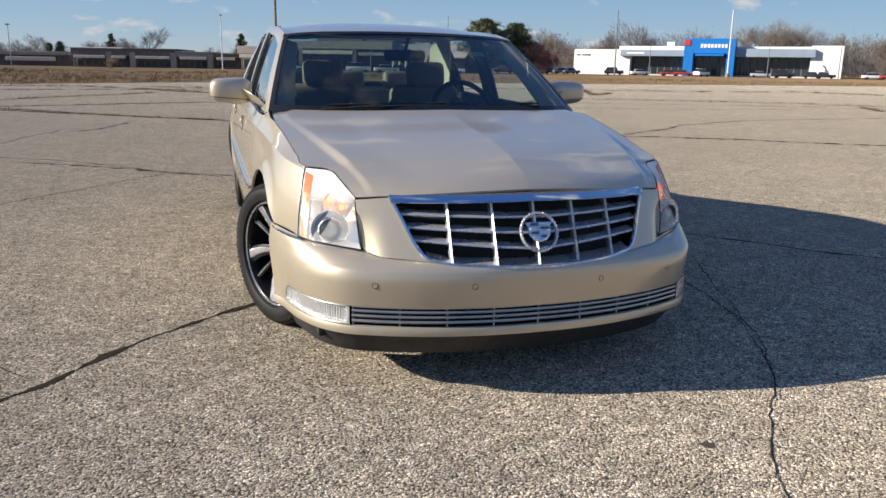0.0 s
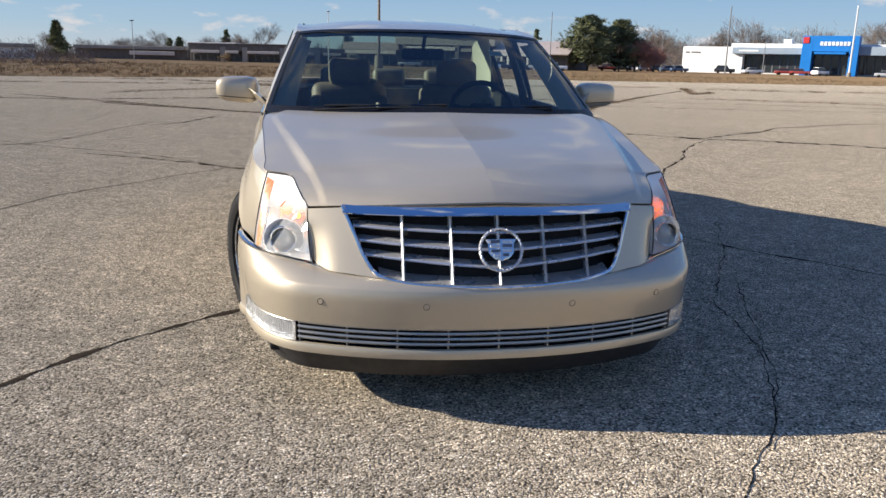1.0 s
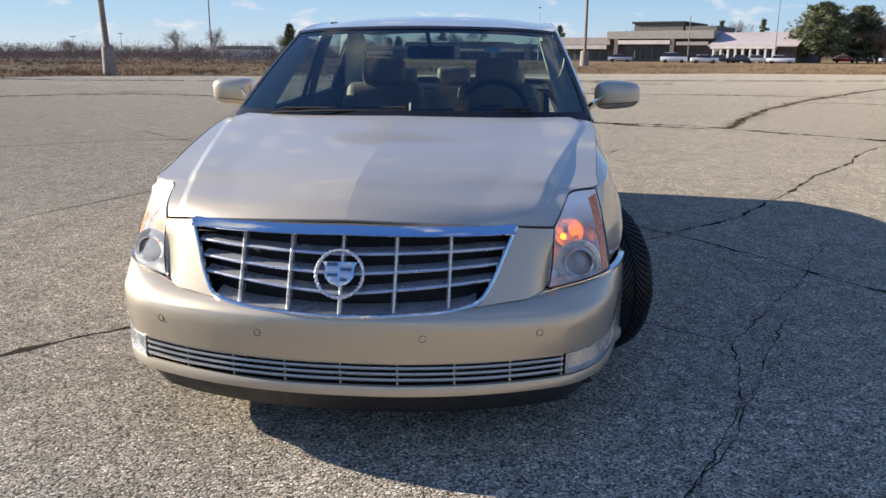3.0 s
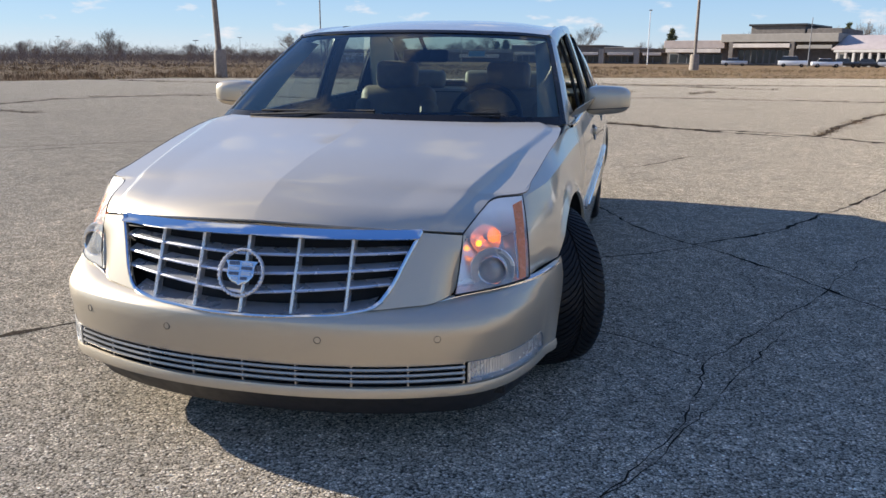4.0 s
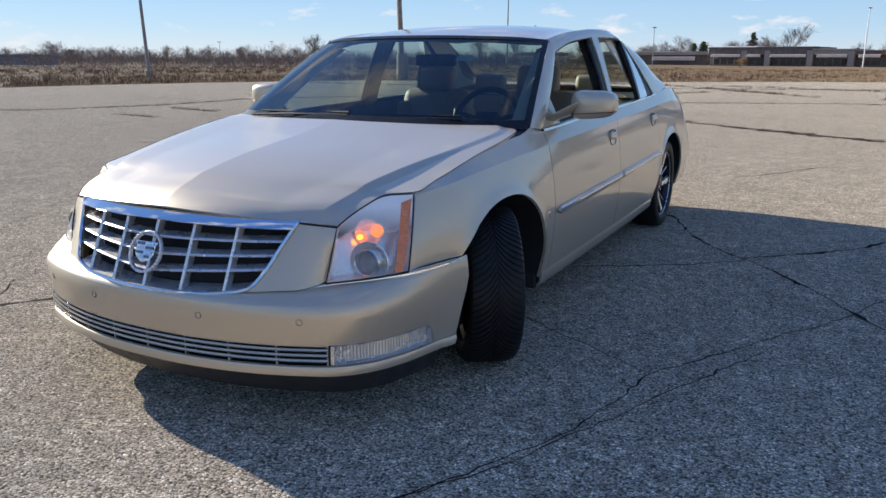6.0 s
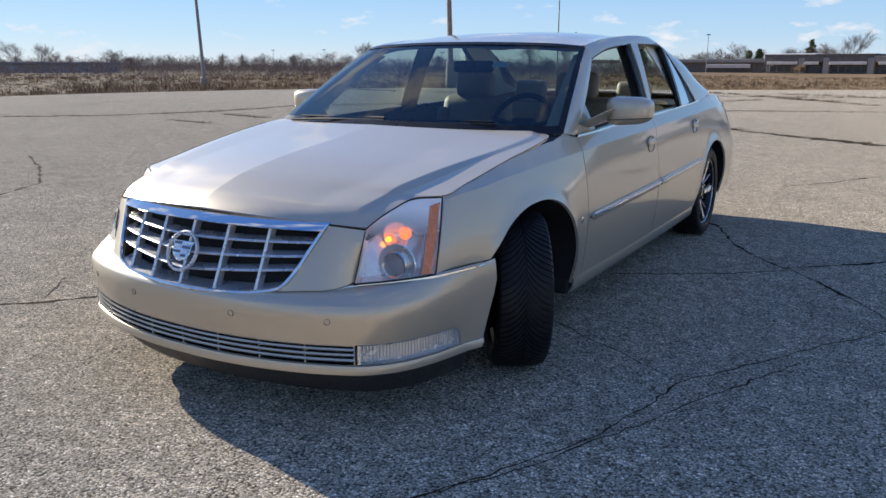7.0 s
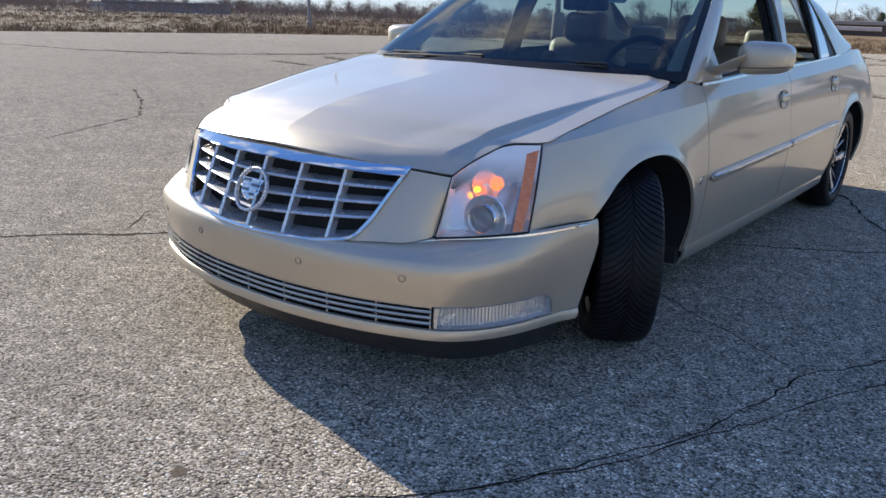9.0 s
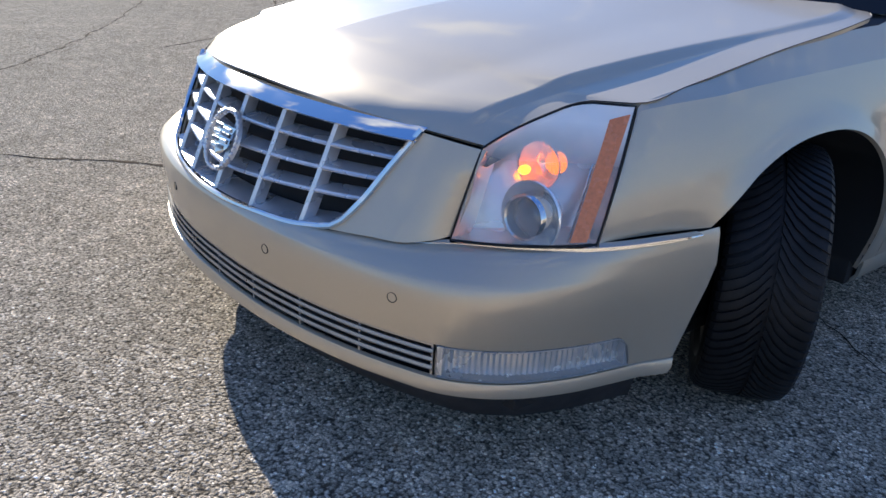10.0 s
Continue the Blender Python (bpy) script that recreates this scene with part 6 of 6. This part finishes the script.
# ---- far parked cars ----
def far_car(paint, tall, m, name, label):
    ob = thing(name, label, "car", m, "parked cars far off")
    l, w = 4.6, 1.8
    h1, h2 = (0.95, 1.45) if not tall else (1.1, 1.8)
    part("body", box(-l / 2, l / 2, -w / 2, w / 2, 0.3, h1, 0.14, 2), paint, ob)
    bm = box(-1.5 - (0.6 if tall else 0.0), 1.0, -w / 2 + 0.08, w / 2 - 0.08, h1 - 0.1, h2, 0.02, 1)
    for v in bm.verts:
        if v.co.z > h2 - 0.1:
            v.co.x = v.co.x * 0.72 - 0.1
            v.co.y *= 0.85
    part("cabin", bm, STORE, ob, "dark glazed cabin")
    part("roof_panel", box(-1.15 - (0.4 if tall else 0), 0.55, -w / 2 + 0.18, w / 2 - 0.18, h2 - 0.03, h2 + 0.03, 0.02), paint, ob)
    for x in (-1.4, 1.4):
        for y in (-1, 1):
            part("wheel", turned(spin([(-0.1, 0.1), (-0.1, 0.32), (0.1, 0.32), (0.1, 0.0)], 14, "y"), Matrix.Translation((x, y * 0.8, 0.32))), RUBBER, ob)
    return ob


CARPAINT = [plain("far_paint_" + n, c, 0.35, 0.2, grain=0.05, Coat_Weight=0.6) for n, c in (("white", (0.78, 0.78, 0.78)), ("black", (0.03, 0.03, 0.035)), ("red", (0.33, 0.05, 0.04)), ("silver", (0.45, 0.46, 0.48)), ("blue", (0.08, 0.12, 0.2)))]
CAR_NAMES = ("white car parked far off", "black car parked far off", "dark red car parked far off", "silver car parked far off", "dark blue car parked far off")
for az, d, c, tall, rz in ((28.6, 196, 1, 1, 0), (30.4, 197, 0, 0, 20), (32.4, 197, 2, 0, 10), (33.3, 197, 2, 0, 0), (34.5, 194, 0, 1, 60), (38.3, 197, 3, 0, 0), (39.7, 197, 1, 1, 10), (41.5, 197, 1, 0, 0), (42.2, 197, 1, 0, 0), (45.0, 200, 0, 0, 15), (46.0, 200, 2, 0, 0),
                           (23.3, 200, 3, 0, 30), (24.1, 200, 1, 0, 30), (24.9, 200, 4, 0, 30), (22.6, 200, 3, 0, 30), (25.6, 200, 4, 0, 30), (20.8, 185, 2, 0, 0), (21.7, 185, 1, 0, 0), (10.2, 148, 0, 1, 0), (12.2, 146, 0, 0, 8), (13.2, 150, 1, 0, 0), (17.0, 150, 0, 0, 0), (14.6, 152, 1, 0, 0), (15.6, 152, 3, 0, 0), (6.6, 158, 3, 0, 0)):
    p = at(az, d)
    far_car(CARPAINT[c], tall, Matrix.Translation(p) @ pose(0, 0, 0, 0, 0, -az + rz), "parked_car", CAR_NAMES[c])

# ---- trees ----
BARK = plain("grey_brown_bark", (0.12, 0.09, 0.07), 0.9, grain=0.25, size=2)
# twig brown with a little grey mixed in for the haze of distance
TWIG = plain("haze_greyed_twigs", (0.155, 0.13, 0.115), 0.95, grain=0.3, size=0.3, Specular_IOR_Level=0.05)
REDTWIG = plain("reddish_twigs", (0.36, 0.17, 0.13), 0.95, grain=0.3, size=0.6)
NEEDLE = m_blades("dark_pine_needles", (0.07, 0.085, 0.045), (0.16, 0.175, 0.09), (0.27, 0.27, 0.15), (0.11, 0.125, 0.065))


def limbs(seed, high, spread=0.55, levels=6, kids=3, r0=0.018, up=0.25, bole=0.2):
    """Trunk and twig meshes of a bare tree."""
    r = random.Random(seed)
    out = (bmesh.new(), bmesh.new())

    def stick(bm, a, b, ra, rb, n):
        d = (b - a).normalized()
        s = d.orthogonal().normalized()
        t = d.cross(s)
        ring = [[bm.verts.new(p + rr * (math.cos(6.283 * i / n) * s + math.sin(6.283 * i / n) * t)) for i in range(n)] for p, rr in ((a, ra), (b, rb))]
        for i in range(n):
            bm.faces.new((ring[0][i], ring[0][(i + 1) % n], ring[1][(i + 1) % n], ring[1][i]))

    def grow(p, d, length, rad, lev):
        q = p + d * length
        stick(out[0 if lev < 2 else 1], p, q, max(rad, 0.012), max(rad * 0.62, 0.008), 6 if lev < 2 else 3)
        if lev >= levels:
            return
        for k in range(kids if lev else kids + 1):
            v = Vector((r.gauss(0, 1), r.gauss(0, 1), r.gauss(0, 0.6))).normalized()
            nd = (d + v * spread * r.uniform(0.7, 1.5) + Vector((0, 0, up))).normalized()
            grow(p.lerp(q, r.uniform(0.35, 1.0) if k else 1.0), nd, length * r.uniform(0.62, 0.98), rad * 0.58, lev + 1)

    grow(Vector((0, 0, 0)), Vector((r.gauss(0, 0.04), r.gauss(0, 0.04), 1)).normalized(), high * bole, high * r0, 0)
    return out


def bare_tree(seed, high, twig=TWIG, label="bare brown tree behind the lot", **kw):
    a, b = limbs(seed, high, **kw)
    ob = thing("bare_tree", label, "tree", Matrix(), "bare trees behind the lot")
    part("trunk", a, BARK, ob)
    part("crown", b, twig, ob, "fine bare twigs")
    return ob


KINDS = [bare_tree(31, 10, spread=0.62, up=0.16, bole=0.21), bare_tree(37, 10, spread=0.80, up=0.12, bole=0.19), bare_tree(44, 10, spread=0.55, up=0.20, bole=0.22), bare_tree(52, 10, spread=0.95, up=0.10, bole=0.17)]
r3 = random.Random(77)
placed = []
for az, d, hh, k in ((40.3, 245, 17, 0), (37.5, 260, 12, 1), (30.2, 250, 11.5, 2), (27.6, 255, 12, 3), (24.9, 230, 13, 1), (23.6, 240, 12, 3), (21.0, 260, 16, 0), (12.6, 230, 14, 1), (10.8, 250, 12, 0), (14.3, 230, 15, 2), (7.4, 260, 13, 2), (-3.6, 240, 13, 0), (-5.2, 250, 12, 1), (-12.9, 230, 10, 3), (-21.8, 180, 8, 0), (-24.2, 190, 9, 2), (-35.9, 200, 10, 2), (-57.2, 200, 8.5, 2), (-58.6, 200, 8, 0)):
    placed.append((az, d, hh, k))
for _ in range(190):
    az = r3.uniform(-75, 58)
    right = az > 18
    placed.append((az, r3.uniform(235, 300) if az > -14 else r3.uniform(200, 300), r3.uniform(13, 20) if right else r3.uniform(4.0, 7.5) if az < -14 else r3.uniform(6, 11), r3.randrange(4)))
for i, (az, d, hh, k) in enumerate(placed):
    m = Matrix.Translation(at(az, d)) @ pose(0, 0, 0, 0, 0, r3.uniform(0, 360))
    t = copy_thing(KINDS[k], m)
    t.matrix_basis = m @ Matrix.Scale(hh / 10, 4)
for i, t in enumerate(KINDS):
    t.matrix_basis = Matrix.Translation(at(44 + 4 * i, 240 + 12 * i)) @ Matrix.Scale(1.25, 4)
red = bare_tree(61, 7.5, REDTWIG, "wide reddish tree beside the parked cars", spread=1.05, kids=4, up=0.0)
red.matrix_basis = Matrix.Translation(at(22.6, 172)) @ Matrix.Diagonal((1.75, 1.75, 1.55, 1))
copy_thing(red, Matrix.Translation(at(23.9, 178)) @ pose(0, 0, 0, 0, 0, 140) @ Matrix.Scale(0.75, 4))


bush = bare_tree(71, 4.0, STRAW, "dry orange-brown bush in front of the shops", spread=1.0, kids=4, levels=5, up=0.05, bole=0.16)
bush.matrix_basis = Matrix.Translation(at(-6.3, 150))


def pine(seed, high, wide, label, name="pine_tree"):
    """A trunk with uneven boughs that carry tufts of needles, open between them."""
    r = random.Random(seed)
    ob = thing(name, label, "tree", Matrix(), "evergreen trees behind the lot")
    part("trunk", tube([(0, 0, 0), (0.1, 0, high * 0.5), (0, 0.05, high * 0.97)], high * 0.02, 8, taper=lambda t: 1 - 0.85 * t), BARK, ob)
    verts, faces = [], []
    big = wide > 4
    boughs, tufts = (150, 24) if big else (60, 12)
    for k in range(boughs):
        t = (k + r.random()) / boughs
        prof = wide * (max(0.10, 1 - (abs(t - 0.30) / 0.76) ** 1.9) if big else 1.25 * (1.04 - t))
        reach = prof * r.uniform(0.55, 1.12)
        a = r.uniform(0, 6.283)
        rise = r.uniform(0.05, 0.45) if big else r.uniform(-0.15, 0.25)
        out = Vector((math.cos(a), math.sin(a), rise))
        root = Vector((0, 0, high * (0.08 + 0.87 * t)))
        for _ in range(tufts):
            w = r.uniform(0.25, 1) ** 0.6
            spread = 0.16 + 0.10 * reach * (1.2 - 0.5 * w)
            c = root + out * reach * w + Vector((r.gauss(0, spread), r.gauss(0, spread), r.gauss(0, spread * 0.55)))
            c.z = max(c.z, 0.3)
            for _ in range(11 if big else 9):
                d = (Vector((r.gauss(0, 1), r.gauss(0, 1), r.gauss(0.35, 0.7))) + out * 0.6).normalized()
                s = d.orthogonal().normalized() * (0.06 if big else 0.07)
                l = r.uniform(0.25, 0.75) if big else r.uniform(0.25, 0.6)
                i = len(verts)
                verts += [c - s, c + s, c + d * l + s * 0.3, c + d * l - s * 0.3]
                faces.append((i, i + 1, i + 2, i + 3))
    me = bpy.data.meshes.new("crown")
    me.from_pydata([tuple(v) for v in verts], [], faces)
    me.materials.append(NEEDLE)
    crown = new("crown", me)
    crown.parent = ob
    return ob


pine(3, 11.2, 5.9, "large dark green pine beside the store").matrix_basis = Matrix.Translation(at(19.3, 168))
pine(8, 10.6, 5.0, "dark green pine beside the store").matrix_basis = Matrix.Translation(at(21.5, 172))
for az, d, hh, sd in ((-5.9, 260, 9.5, 12), (2.4, 230, 9.5, 13), (13.2, 235, 11, 14), (15.8, 240, 11.5, 15), (-16.6, 170, 7.2, 16), (-9.0, 250, 6.5, 17), (-9.6, 250, 6.0, 18)):
    pine(sd, hh, hh * 0.27, "small far evergreen above the roofs").matrix_basis = Matrix.Translation(at(az, d))

# far scrub: a belt of fine twigs round the horizon
verts, faces = [], []
r4 = random.Random(9)
for _ in range(13000):
    az = r4.uniform(-82, 62)
    right = az > 18
    d = r4.uniform(225, 330) if az > -15 else 75 + 215 * r4.random() ** 0.7
    p = at(az, d)
    hh = (r4.uniform(6.5, 12.5) if right else 0.4 + 0.0128 * d * r4.uniform(0.4, 1.3)) * (0.7 + 0.6 * max(0, noise.noise((p.x * 0.03, p.y * 0.03, 4)) + 0.3))
    for _ in range(40 if right else 24):
        c = Vector((p.x + r4.gauss(0, 0.45) * hh * 0.6, p.y + r4.gauss(0, 0.45) * hh * 0.6, 0))
        c.z = -0.1 + hh * (r4.random() ** 0.8) * max(0.15, 1 - ((c - p).xy.length / (hh * 0.9)) ** 2)
        q = c + Vector((r4.gauss(0, 0.5), r4.gauss(0, 0.5), r4.uniform(0.2, 1.0))) * (0.22 + (0.075 if right else 0.13) * hh)
        w = Vector((math.cos(radians(az)), -math.sin(radians(az)), r4.uniform(-0.4, 0.4))) * (0.012 + (0.003 if right else 0.005) * hh)
        i = len(verts)
        verts += [tuple(c - w), tuple(c + w), tuple(q + w * 0.4), tuple(q - w * 0.4)]
        faces.append((i, i + 1, i + 2, i + 3))
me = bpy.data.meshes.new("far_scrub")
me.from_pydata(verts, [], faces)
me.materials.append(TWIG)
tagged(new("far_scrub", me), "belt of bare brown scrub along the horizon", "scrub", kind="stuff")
